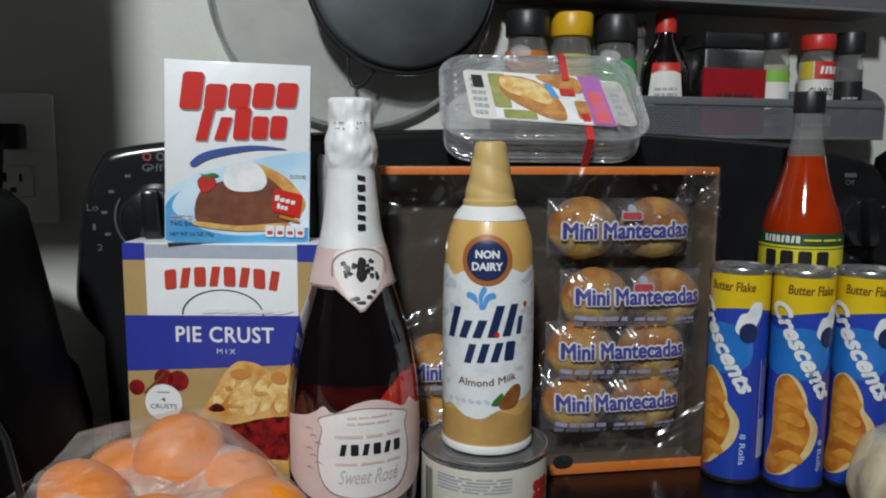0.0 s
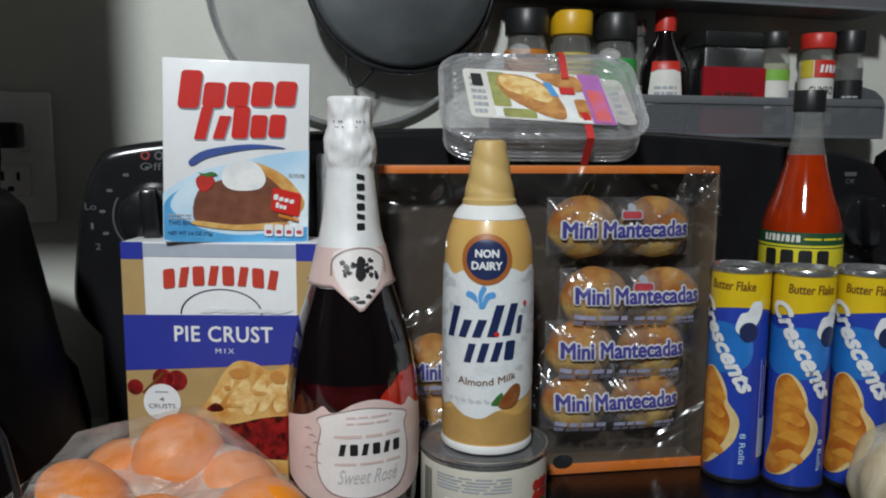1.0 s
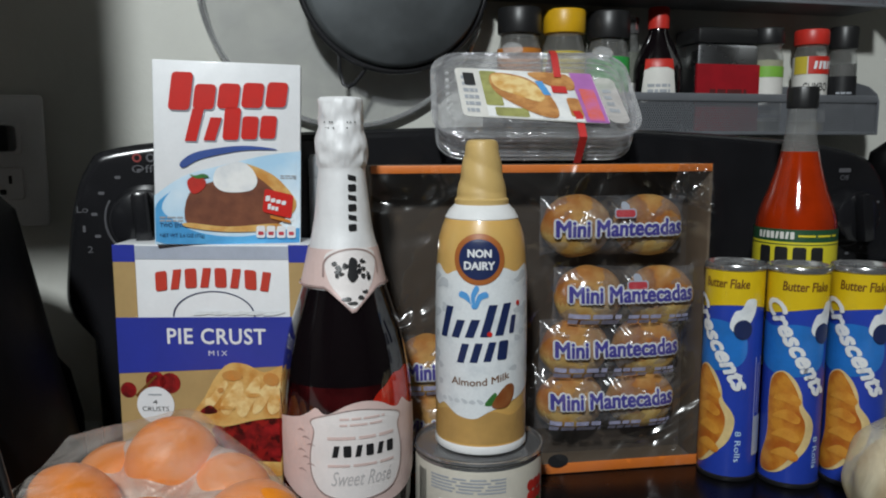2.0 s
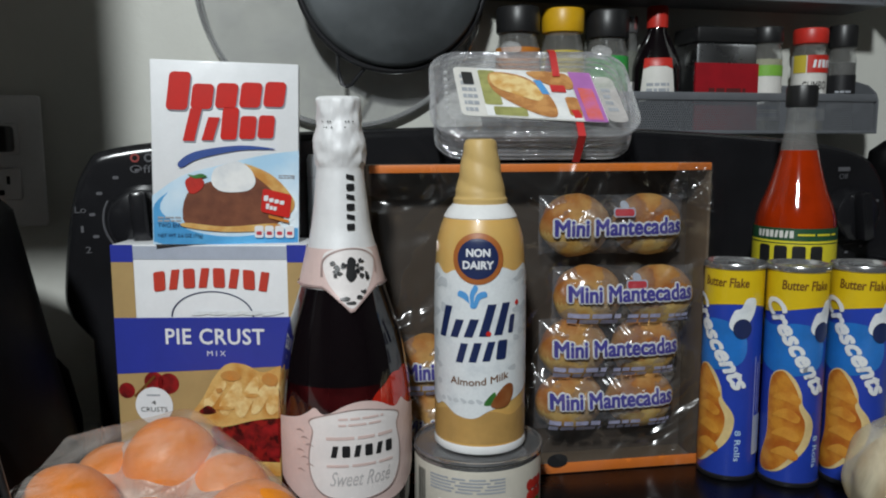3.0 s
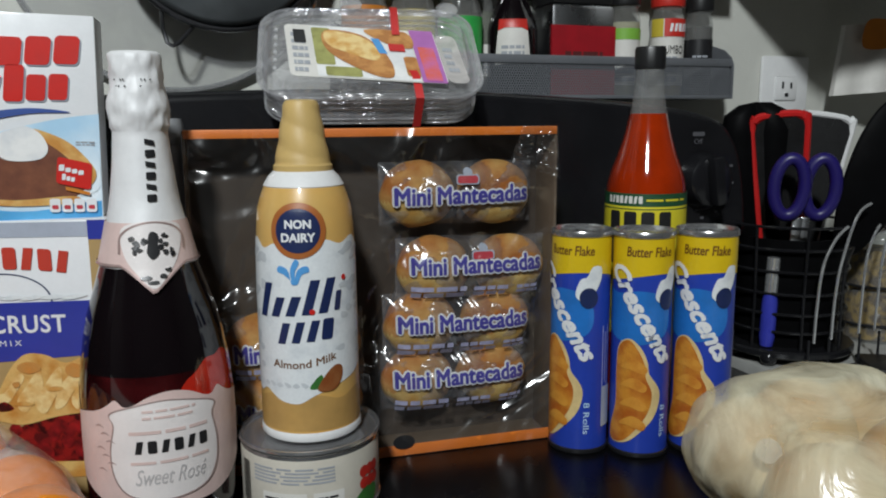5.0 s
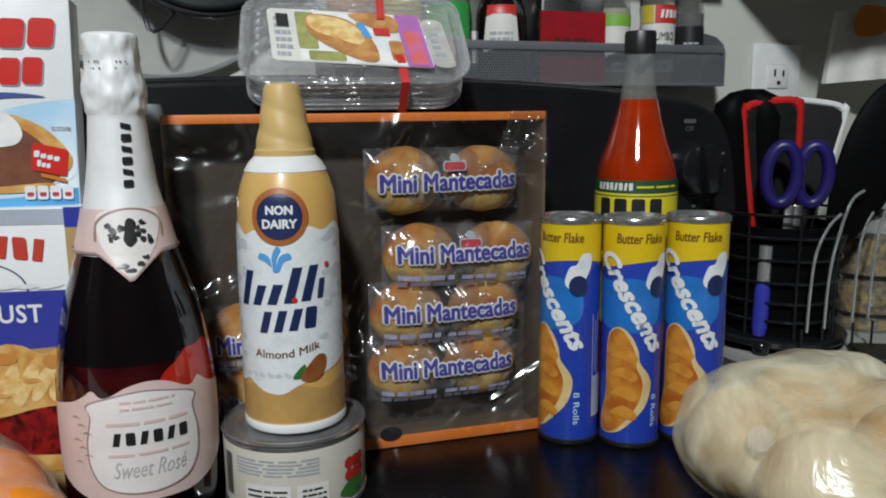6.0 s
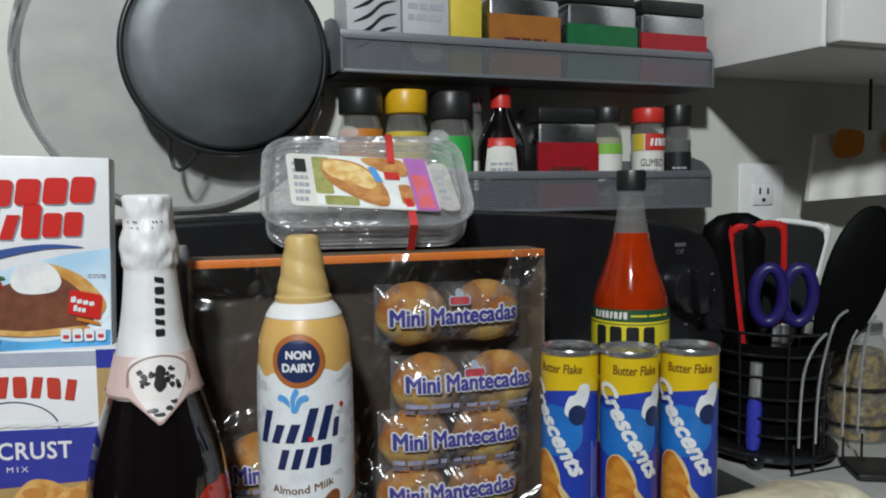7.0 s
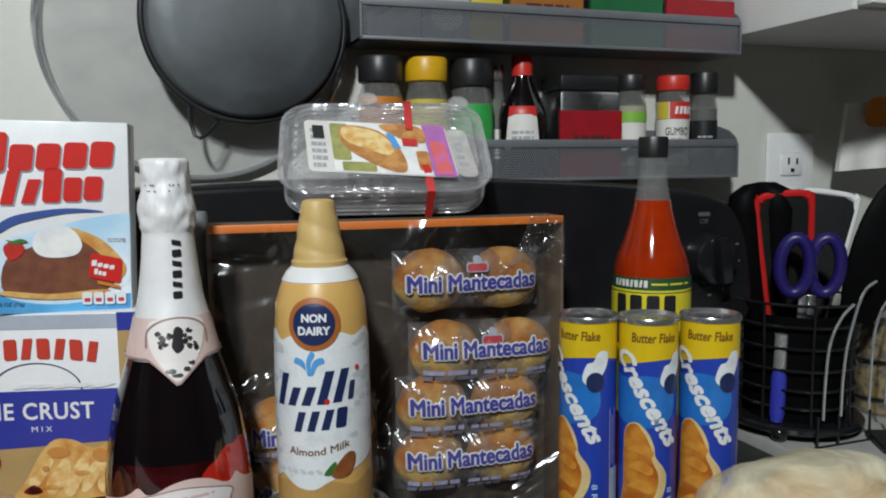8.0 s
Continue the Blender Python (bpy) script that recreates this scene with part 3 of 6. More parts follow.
def outlet(x, z, label):
    t = thing("wall_outlet", label, "outlet", pose(x, WALL_Y - 0.001, z))
    part("plate", boxes((-0.035, 0.035, -0.006, 0.0, -0.057, 0.057, 0.003)), M_whitep, t)
    for s in (-1, 1):
        face = part("socket", boxes((-0.0165, 0.0165, -0.0085, -0.004, s * 0.0195 - 0.014, s * 0.0195 + 0.014, 0.003)), M_whitep, t)
        part("slot", boxes((-0.0075, -0.005, -0.0092, -0.008, s * 0.0195, s * 0.0195 + 0.008)), M_ink, face)
        part("slot", boxes((0.005, 0.0075, -0.0092, -0.008, s * 0.0195, s * 0.0195 + 0.007)), M_ink, face)
        part("ground_hole", boxes((-0.0026, 0.0026, -0.0092, -0.008, s * 0.0195 - 0.0095, s * 0.0195 - 0.005, 0.001)), M_ink, face)
    return t


outlet(0.630, 0.266, "white plastic double outlet on the painted wall")
outlet(-0.352, 0.250, "white outlet plate in shadow on the wall")

# ---------------------------------------------------------------- on the wall
screen = thing("splatter_screen", "round splatter screen with a chrome rim hanging on the wall", "splatter screen", pose(-0.05, 0.262, 0.414))
rim = bmesh.new()
tube(rim, [(0.1335 * math.cos(a), 0, 0.1335 * math.sin(a)) for a in np.linspace(0, 2 * math.pi, 97)[:-1]], 0.0030, 8, True)
part("rim", rim, M_chrome, screen, "thin chrome wire rim")
sm = bmesh.new()
bmesh.ops.create_circle(sm, cap_ends=True, radius=0.132, segments=96)
part("mesh", sm, M_screen, screen, "grey see-through wire mesh", pose(0, 0.0, 0, 90, 0, 0))

strainer = thing("strainer", "round grey mesh strainer with a dark rim hanging on the wall", "strainer", pose(-0.0105, 0.222, 0.418))
rim = bmesh.new()
tube(rim, [(0.0875 * math.cos(a), 0.008, 0.0875 * math.sin(a)) for a in np.linspace(0, 2 * math.pi, 97)[:-1]], 0.0032, 10, True)
part("rim", rim, M_darkwire, strainer, "dark metal rim")
part("mesh_bowl", lathe([(0.0875, 0.0), (0.0855, 0.006), (0.0835, 0.012), (0.081, 0.014), (0.06, 0.0155), (0.03, 0.0165), (0, 0.017)], 80), M_mesh, strainer,
     "fine grey wire mesh", pose(0, 0.012, 0, 90, 0, 0))
loop = bmesh.new()
tube(loop, [(x - 0.011, y, z + 0.006) for x, y, z in ((-0.040, 0.012, -0.080), (-0.040, 0.010, -0.094), (-0.037, 0.008, -0.106), (-0.033, 0.006, -0.1085), (-0.028, 0.006, -0.106), (-0.021, 0.010, -0.098), (-0.014, 0.012, -0.090))], 0.0018, 8)
part("hook_loop", loop, M_darkwire, strainer)
hang = bmesh.new()
tube(hang, [(0, 0.012, 0.088), (0, 0.012, 0.12), (0, 0.02, 0.16), (0, 0.046, 0.165)], 0.003, 8)
part("handle", hang, M_darkwire, strainer)


def rack_mesh_material():
    m = bpy.data.materials.new("grey_expanded_metal")
    m.use_nodes = True
    nt = m.node_tree
    b = nt.nodes["Principled BSDF"]
    b.inputs["Base Color"].default_value = (0.20, 0.21, 0.23, 1)
    b.inputs["Roughness"].default_value, b.inputs["Metallic"].default_value = 0.45, 0.3
    co = nt.nodes.new("ShaderNodeTexCoord")
    waves = []
    for sgn in (1, -1):
        mp = nt.nodes.new("ShaderNodeMapping")
        mp.inputs["Rotation"].default_value = (0, radians(90 - sgn * 62), 0)
        w = nt.nodes.new("ShaderNodeTexWave")
        w.bands_direction = "X"
        w.inputs["Scale"].default_value = 140
        nt.links.new(co.outputs["Object"], mp.inputs[0])
        nt.links.new(mp.outputs[0], w.inputs[0])
        waves.append(w)
    mx = nt.nodes.new("ShaderNodeMath")
    mx.operation = "MAXIMUM"
    nt.links.new(waves[0].outputs["Fac"], mx.inputs[0])
    nt.links.new(waves[1].outputs["Fac"], mx.inputs[1])
    st = nt.nodes.new("ShaderNodeMath")
    st.operation = "GREATER_THAN"
    st.inputs[1].default_value = 0.80
    nt.links.new(mx.outputs[0], st.inputs[0])
    nt.links.new(st.outputs[0], b.inputs["Alpha"])
    return m


M_rackmesh = rack_mesh_material()
RX0, RX1, RY = 0.086, 0.502, 0.206


def spice_rack(z0, z1, label):
    t = thing("spice_rack", label, "spice rack", pose(0, 0, 0), "wall spice racks")
    part("top_rail", boxes((RX0, RX1, RY, RY + 0.004, z1 - 0.008, z1, 0.001)), M_graymetal, t)
    part("bottom_rail", boxes((RX0, RX1, RY, RY + 0.004, z0, z0 + 0.003, 0.0008)), M_graymetal, t)
    part("front_mesh", boxes((RX0 + 0.002, RX1 - 0.002, RY + 0.0015, RY + 0.0022, z0 + 0.003, z1 - 0.008)), M_rackmesh, t, "grey expanded-metal mesh")
    part("tray", boxes((RX0, RX1, RY + 0.004, WALL_Y - 0.003, z0, z0 + 0.002)), M_graymetal, t)
    part("back_plate", boxes((RX0, RX1, WALL_Y - 0.0035, WALL_Y - 0.001, z0, z1 + 0.012)), M_graymetal, t)
    for x in (RX0, RX1):
        bm = bmesh.new()
        prof_ = [(RY, z0), (WALL_Y - 0.003, z0), (WALL_Y - 0.003, z1 + 0.018), (RY + 0.035, z1 + 0.016), (RY + 0.015, z1 + 0.010), (RY + 0.004, z1 + 0.002), (RY, z1 - 0.006)]
        f = bm.faces.new([bm.verts.new((x, y, z)) for y, z in prof_])
        r = bmesh.ops.extrude_face_region(bm, geom=[f])
        for v in [g for g in r["geom"] if isinstance(g, bmesh.types.BMVert)]:
            v.co.x += 0.0022
        bmesh.ops.recalc_face_normals(bm, faces=bm.faces)
        part("end_plate", bm, M_graymetal, t)
    return t


spice_rack(0.2725, 0.3135, "grey mesh wall rack filled with spice jars and bottles")
spice_rack(0.4035, 0.4415, "grey mesh wall rack filled with spice boxes and tins")

LOW, UP = 0.2747, 0.4057
rng = random.Random(4)


def spice_jar(x, y, r, h, cap_mat, cap_h, fill, label_col, lab0, lab1, words, z=LOW, band=None):
    t = thing("spice_jar", words, "spice jar", pose(x, y, z, 0, 0, -25), "spice jars on the rack")
    b = h - cap_h
    part("glass", lathe([(0, 0), (r * 0.92, 0), (r, 0.003), (r, b * 0.82), (r * 0.86, b * 0.93), (r * 0.84, b), (0, b)], 32), M_jarglass, t)
    part("contents", lathe([(0, 0.002), (r * 0.94, 0.002), (r * 0.95, b * 0.8), (0, b * 0.8)], 28), fill, t)
    part("cap", lathe([(0, b - 0.002), (r * 0.97, b - 0.002), (r, b), (r, h - 0.002), (r * 0.94, h), (0, h)], 32), cap_mat, t)
    mp = round_map(r)
    printed("label", [[(-r * 1.9, lab0), (r * 1.9, lab0), (r * 1.9, lab1), (-r * 1.9, lab1)]], label_col, t, mp, 0.0003, r * 0.3)
    if band:
        printed("label_band", [[(-r * 1.9, lab1 - 0.011), (r * 1.9, lab1 - 0.011), (r * 1.9, lab1), (-r * 1.9, lab1)]], band, t, mp, 0.0006, r * 0.3)
    printed("small_print", bars(-r * 0.6, r * 0.6, lab0 + 0.003, (lab0 + lab1) / 2, 3, rng), M_label_gray, t, mp, 0.0008, r * 0.3)
    return t


F_orange = mat("paprika", (0.34, 0.12, 0.02), 0.8, scale=300)
F_yellow = mat("ground_mustard", (0.5, 0.4, 0.16), 0.8, scale=300)
F_herb = mat("dried_herbs", (0.16, 0.18, 0.12), 0.8, vary=0.4, scale=300)
F_garlic = mat("garlic_powder", (0.50, 0.48, 0.30), 0.8, scale=300)
F_pepper = mat("black_pepper", (0.03, 0.028, 0.026), 0.7, scale=300)
L_orange = mat("orange_label", (0.60, 0.20, 0.02), 0.5)
L_ylabel = mat("yellow_label", (0.62, 0.48, 0.05), 0.5)
L_green = mat("bright_green_label", (0.03, 0.38, 0.07), 0.5)
L_lgreen = mat("leaf_green_label", (0.22, 0.48, 0.06), 0.5)
C_yellow = mat("mustard_cap_plastic", (0.68, 0.38, 0.01), 0.4)
C_red = mat("red_cap_plastic", (0.58, 0.03, 0.02), 0.4)
spice_jar(0.112, 0.236, 0.021, 0.117, M_cap, 0.022, F_orange, L_orange, 0.02, 0.079, "glass spice jar with black cap and orange label")
spice_jar(0.158, 0.236, 0.0205, 0.117, C_yellow, 0.020, F_yellow, L_ylabel, 0.02, 0.077, "glass spice jar with yellow cap and yellow label")
spice_jar(0.205, 0.236, 0.021, 0.117, M_cap, 0.024, F_herb, L_green, 0.018, 0.073, "glass spice jar with black cap and green label")
spice_jar(0.2345, 0.252, 0.0115, 0.115, M_tin, 0.014, F_herb, M_paperw, 0.02, 0.05, "small glass jar with a silver screw lid")
spice_jar(0.3865, 0.236, 0.0165, 0.107, M_cap, 0.014, F_garlic, M_paperw, 0.012, 0.068, "glass spice jar of pale powder with green-white label", band=L_lgreen)
spice_jar(0.4385, 0.234, 0.0175, 0.107, C_red, 0.0135, F_yellow, M_paperw, 0.012, 0.079, "glass spice jar with red cap and red-white label")
spice_jar(0.4815, 0.237, 0.0145, 0.112, M_cap, 0.021, F_pepper, M_ink, 0.03, 0.06, "small dark glass jar with black grinder cap")
zj = bpy.data.objects["spice_jar.005"]
printed("label_panel", [[(-0.006, 0.061), (0.022, 0.061), (0.022, 0.079), (-0.006, 0.079)]], C_red, zj, round_map(0.0175), 0.0009, 0.005)
print_pieces("brand_mark", mark("ssbsb", -0.001, 0.021, 0.066, 0.008, 0.2), M_white, zj, round_map(0.0175), 0.0012, 0.005)
printed("label_panel", [[(-0.021, 0.061), (-0.007, 0.061), (-0.007, 0.079), (-0.021, 0.079)]], L_ylabel, zj, round_map(0.0175), 0.0009, 0.005)
printed("lettering", lettering("GUMBO", -0.010, 0.014, 0.044, 0.052), M_ink, zj, round_map(0.0175), 0.0012, 0.005)

ext = thing("extract_bottle", "dark glass extract bottle with a red cap and white label", "bottle", pose(0.2605, 0.2375, LOW, 0, 0, -24))
part("glass", lathe([(0, 0), (0.023, 0), (0.025, 0.004), (0.0250, 0.062), (0.0235, 0.070), (0.0165, 0.086), (0.0100, 0.098), (0.0092, 0.105), (0, 0.105)], 36), M_wine_glass, ext)
part("cap", lathe([(0, 0.103), (0.0105, 0.103), (0.0105, 0.122), (0.0095, 0.124), (0, 0.124)], 28), C_red, ext)
printed("label", [[(-0.0185, 0.030), (0.0185, 0.030), (0.0135, 0.072), (-0.0135, 0.072)]], M_paperw, ext, round_map(prof([(0.025, 0), (0.025, 0.062), (0.0235, 0.070)])), 0.0004, 0.004, 0.01)
printed("label_panel", [[(-0.0145, 0.0615), (-0.008, 0.064), (0.008, 0.064), (0.0145, 0.0615), (0.0135, 0.072), (-0.0135, 0.072)]], C_red, ext, round_map(prof([(0.025, 0), (0.025, 0.062), (0.0235, 0.070)])), 0.0007, 0.004, 0.005)
printed("small_print", bars(-0.011, 0.011, 0.034, 0.050, 3, rng), M_label_gray, ext, round_map(0.025), 0.0007, 0.004)


T_dim = mat("dim_label_print", (0.10, 0.02, 0.02), 0.5)


def spice_tin(x0, x1, z, h, colour, words, band_h=0.045):
    t = thing("spice_tin", words, "tin", pose((x0 + x1) / 2, 0.2385, z), "spice tins on the racks")
    w = (x1 - x0) / 2
    part("body", boxes((-w, w, -0.024, 0.024, 0, h - 0.016, 0.004)), M_steel, t, "bare brushed metal")
    part("lid", boxes((-w + 0.001, w - 0.001, -0.023, 0.023, h - 0.0155, h, 0.003)), M_cap, t)
    part("label", boxes((-w - 0.0006, w + 0.0006, -0.0248, -0.0215, 0.002, band_h)), colour, t)
    printed("small_print", bars(-w * 0.6, w * 0.6, band_h * 0.45, band_h * 0.7, 2, rng, 0.5), T_dim, t, lift=0.0253)
    return t


T_red = mat("red_tin_label", (0.36, 0.012, 0.02), 0.4, vary=0.2, scale=60)
T_brown = mat("cinnamon_tin_label", (0.36, 0.14, 0.03), 0.4, vary=0.2, scale=60)
T_green = mat("green_tin_label", (0.015, 0.14, 0.05), 0.4, vary=0.2, scale=60)
spice_tin(0.292, 0.362, LOW, 0.104, T_red, "silver spice tin with a black lid and red label", 0.068)
spice_tin(0.238, 0.316, UP, 0.095, T_brown, "silver spice tin with a cinnamon-brown label", 0.062)
spice_tin(0.326, 0.409, UP, 0.095, T_green, "silver spice tin with a dark green label", 0.058)
spice_tin(0.4155, 0.4995, UP, 0.090, T_red, "silver spice tin with a deep red label", 0.054)


def spice_box(x0, x1, h, m, words):
    t = thing("spice_box", words, "box", pose((x0 + x1) / 2, 0.2385, UP), "spice boxes on the rack")
    w = (x1 - x0) / 2 - 0.0008
    part("carton", boxes((-w, w, -0.024, 0.024, 0, h, 0.001)), m, t)
    return t, w


M_carton = mat("grey_white_carton", (0.46, 0.48, 0.50), 0.5, vary=0.12, scale=60, bump=0.05)
vb, w = spice_box(0.094, 0.1475, 0.085, M_carton, "white carton printed with dark vanilla pods")
for k in range(4):
    a = 0.02 + 0.012 * k
    printed("vanilla_pod", [spline([(-w * 0.8, a), (-w * 0.2, a + 0.009), (w * 0.3, a + 0.02), (w * 0.85, a + 0.022), (w * 0.3, a + 0.0165), (-w * 0.2, a + 0.005)], 4)], M_ink, vb, lift=0.0243)
pb, w = spice_box(0.148, 0.196, 0.085, M_carton, "white carton with grey lettering and a pink picture")
printed("small_print", bars(-w * 0.8, w * 0.8, 0.050, 0.070, 2, rng), M_label_gray, pb, lift=0.0243)
printed("picture", [disc(0, 0.022, w * 0.7, 24, 0.012)], M_pinkl, pb, lift=0.0243)
spice_box(0.1965, 0.2305, 0.085, L_ylabel, "plain yellow spice carton on the rack")

# pouch that hangs by the counter
pouch = thing("paper_pouch", "white paper pouch with an orange print hanging over the counter", "pouch", pose(0.678, 0.232, 0.2825, 0, 0, -12))
bm = bmesh.new()
bmesh.ops.create_grid(bm, x_segments=24, y_segments=20, size=0.5)
for v in bm.verts:
    u, q = v.co.x + 0.5, v.co.y + 0.5
    v.co = Vector((u * 0.16 + 0.010 * (q - 0.5) * (1 - u), -0.010 * math.sin(math.pi * u) * (1 - q) - 0.003 * math.sin(u * 26) * (1 - q), q * 0.080 + 0.012 * (u - 0.5)))
r = bmesh.ops.extrude_face_region(bm, geom=bm.faces[:])
for v in [g for g in r["geom"] if isinstance(g, bmesh.types.BMVert)]:
    v.co.y += 0.008
bmesh.ops.recalc_face_normals(bm, faces=bm.faces)
part("pouch_paper", bm, M_paperw, pouch)
for shape in (spline([(0.020, 0.050), (0.024, 0.077), (0.045, 0.080), (0.060, 0.074), (0.058, 0.052), (0.040, 0.046)], 5), spline([(0.085, 0.056), (0.092, 0.077), (0.112, 0.074), (0.125, 0.079), (0.124, 0.054), (0.104, 0.049)], 5)):
    printed("orange_print", [shape], L_orange, pouch, lift=0.0105)
hook = bmesh.new()
tube(hook, [(0.08, 0.005, 0.074), (0.08, 0.006, 0.146)], 0.002, 8)
part("hanging_wire", hook, M_darkwire, pouch)

# ---------------------------------------------------------------- groceries on the stove
def carton(name, w, d, h, m, label, pose_, lean=0.0):
    t = thing(name, label, "food box", pose_)
    bm = boxes((0, w, 0, d, 0, h, 0.0012))
    part("carton", bm, m, t, "printed paperboard")
    return t


# pie crust mix
KW, KH = 0.142, 0.193
kr = carton("pie_crust_box", KW, 0.042, KH, M_white, "blue, white and tan pie crust mix box standing on the stove", pose(-0.2435, 0.1055, 0.0006, 0, 0, -16.4))


def K(*pts):
    return [(u * KW, v * KH) for u, v in pts]


for a, b in ((0, 0.115), (0.9, 1)):
    printed("side_panel", [K((a, 0.72), (b, 0.72), (b, 0.94), (a, 0.94))], M_kraft, kr)
    printed("corner_print", [K((a, 0.935), (b, 0.935), (b, 1), (a, 1))], M_kblue, kr, lift=0.0006)
printed("flap_edge", [K((0.115, 0.945), (0.9, 0.945), (0.9, 0.995), (0.115, 0.995))], M_shadowp, kr)
printed("photo_background", [K((0, 0), (1, 0), (1, 0.56), (0, 0.56))], M_kraft, kr)
printed("blue_band", [K((0, 0.505), (0.45, 0.522), (1, 0.545), (1, 0.73), (0, 0.722))], M_kblue, kr, lift=0.0008)
arch = [[(u * KW, v * KH) for u, v in q] for q in ring_polys(0.51, 0.728, 0.205, 0.213, 0, 180, 36)]
arch = [[(u, 0.728 * KH + (v - 0.728 * KH) * 0.46) for u, v in q] for q in arch]
printed("arch_line", arch, M_navy, kr, lift=0.0006)
wheat = [spline(K((0.40 + 0.09 * i, 0.735 + 0.004 * (i % 2)), (0.45 + 0.09 * i, 0.752), (0.52 + 0.09 * i, 0.748), (0.46 + 0.09 * i, 0.735)), 4) for i in range(5)]
printed("wheat_print", wheat, M_splash, kr, lift=0.0010)
kb = mark("bsbsbsbs", 0.215 * KW, 0.81 * KW, 0.822 * KH, 0.074 * KH, 0.28)
kb = [[[(u, v + 0.0175 * KH * (1 - ((u / KW - 0.51) / 0.3) ** 2)) for u, v in q] for q in p] for p in kb]
print_pieces("brand_mark", kb, M_wred, kr, lift=0.0008)
printed("lettering", lettering("PIE CRUST", 0.265 * KW, 0.772 * KW, 0.623 * KH, 0.682 * KH, weight=0.0003, spacing=1.08), M_white, kr, lift=0.0012)
printed("lettering", lettering("MIX", 0.475 * KW, 0.572 * KW, 0.578 * KH, 0.597 * KH, spacing=1.5), M_white, kr, lift=0.0012)
printed("cherry_filling", [spline(K((0.44, 0.20), (0.55, 0.30), (0.8, 0.34), (1.0, 0.33), (1.0, 0.14), (0.7, 0.16), (0.5, 0.17)), 4)], M_cherry, kr, lift=0.0007)
crng = random.Random(3)
for i in range(26):
    printed("cherry", [disc(KW * crng.uniform(0.5, 0.97), KH * crng.uniform(0.19, 0.3), 0.0042, 14)], M_cherryr, kr, lift=0.0010 + 0.00001 * i)
printed("crust_picture", [spline(K((0.37, 0.335), (0.44, 0.41), (0.51, 0.50), (0.58, 0.548), (0.67, 0.545), (0.76, 0.515), (0.87, 0.545), (0.998, 0.53), (0.998, 0.31), (0.85, 0.335), (0.7, 0.325), (0.55, 0.30), (0.44, 0.315)), 4)], M_crust, kr, lift=0.0013)
for i in range(6):
    a = 0.50 + 0.085 * i
    top = float(np.interp(a, [0.4, 0.5, 0.65, 0.76, 0.88, 1.0], [0.38, 0.485, 0.54, 0.51, 0.535, 0.52]))
    blob = [(a + (0.05 + 0.02 * crng.random()) * math.cos(t) + 0.025 * math.sin(t), 0.415 + 0.05 * crng.random() * math.cos(t) + (top - 0.40) * 0.62 * math.sin(t) * crng.uniform(0.7, 1.05)) for t in np.linspace(0, 5.6, 8)]
    printed("crust_fold", [spline(K(*[(min(0.995, max(0.45, u)), min(top - 0.004, max(0.34, v))) for u, v in blob]), 4)], M_crustl, kr, lift=0.0016 + 0.00004 * i)
for i, (a, b, w, h) in enumerate(((0.60, 0.505, 0.055, 0.022), (0.80, 0.49, 0.050, 0.026), (0.93, 0.50, 0.04, 0.018), (0.53, 0.445, 0.022, 0.012), (0.70, 0.425, 0.05, 0.010), (0.87, 0.39, 0.06, 0.010), (0.56, 0.375, 0.05, 0.008))):
    printed("crust_patch", [spline([(KW * (a + w * crng.uniform(0.7, 1.15) * math.cos(t)), KH * (b + h * crng.uniform(0.7, 1.15) * math.sin(t))) for t in np.linspace(0, 5.4, 7)], 4)], (M_pocket, M_crust)[i > 3], kr, lift=0.0021 + 0.00002 * i)
printed("crust_slit", [spline(K((0.42, 0.36), (0.47, 0.385), (0.51, 0.36), (0.46, 0.35)), 4)], M_cherry, kr, lift=0.0019)
printed("crust_edge", [K((0.5, 0.10), (1.0, 0.105), (1.0, 0.155), (0.55, 0.165))], M_crust, kr, lift=0.0010)
for a, b, s in ((0.19, 0.475, 0.052), (0.265, 0.468, 0.055), (0.045, 0.44, 0.042)):
    printed("cherry", [disc(KW * a, KH * b, KW * s, 24)], M_cherryr, kr, lift=0.0007)
printed("cherry_stem", [K((0.08, 0.42), (0.19, 0.50), (0.20, 0.495), (0.09, 0.412))], M_brownink, kr, lift=0.0009)
printed("round_badge", [disc(KW * 0.185, KH * 0.382, KW * 0.098, 40)], M_white, kr, lift=0.0011)
printed("lettering", lettering("4", 0.172 * KW, 0.196 * KW, 0.386 * KH, 0.402 * KH), M_ink, kr, lift=0.0014)
printed("lettering", lettering("CRUSTS", 0.115 * KW, 0.255 * KW, 0.358 * KH, 0.376 * KH), M_ink, kr, lift=0.0014)
printed("small_print", [K((0.15, 0.42), (0.22, 0.42), (0.22, 0.426), (0.15, 0.426))], M_label_gray, kr, lift=0.0014)

# whipped topping mix
DW, DH = 0.1015, 0.1295
dw = carton("topping_mix_box", DW, 0.034, DH, M_white, "white and blue whipped topping mix box on the pie crust box", pose(-0.2125, 0.0905, 0.1942, 0, 1.6, -5.0))


def D(*pts):
    return [(u * DW, v * DH) for u, v in pts]


def within(outline):
    """Keeps a printed shape on the box front."""
    return [(min(DW * 0.995, max(DW * 0.005, u)), max(DH * 0.005, v)) for u, v in outline]


printed("sky_print", [spline(D((0, 0.27), (0.2, 0.38), (0.45, 0.44), (0.75, 0.5), (1, 0.53)), 5, False) + D((1, 0.53), (1, 0.004), (0, 0.004))], M_sky, dw)
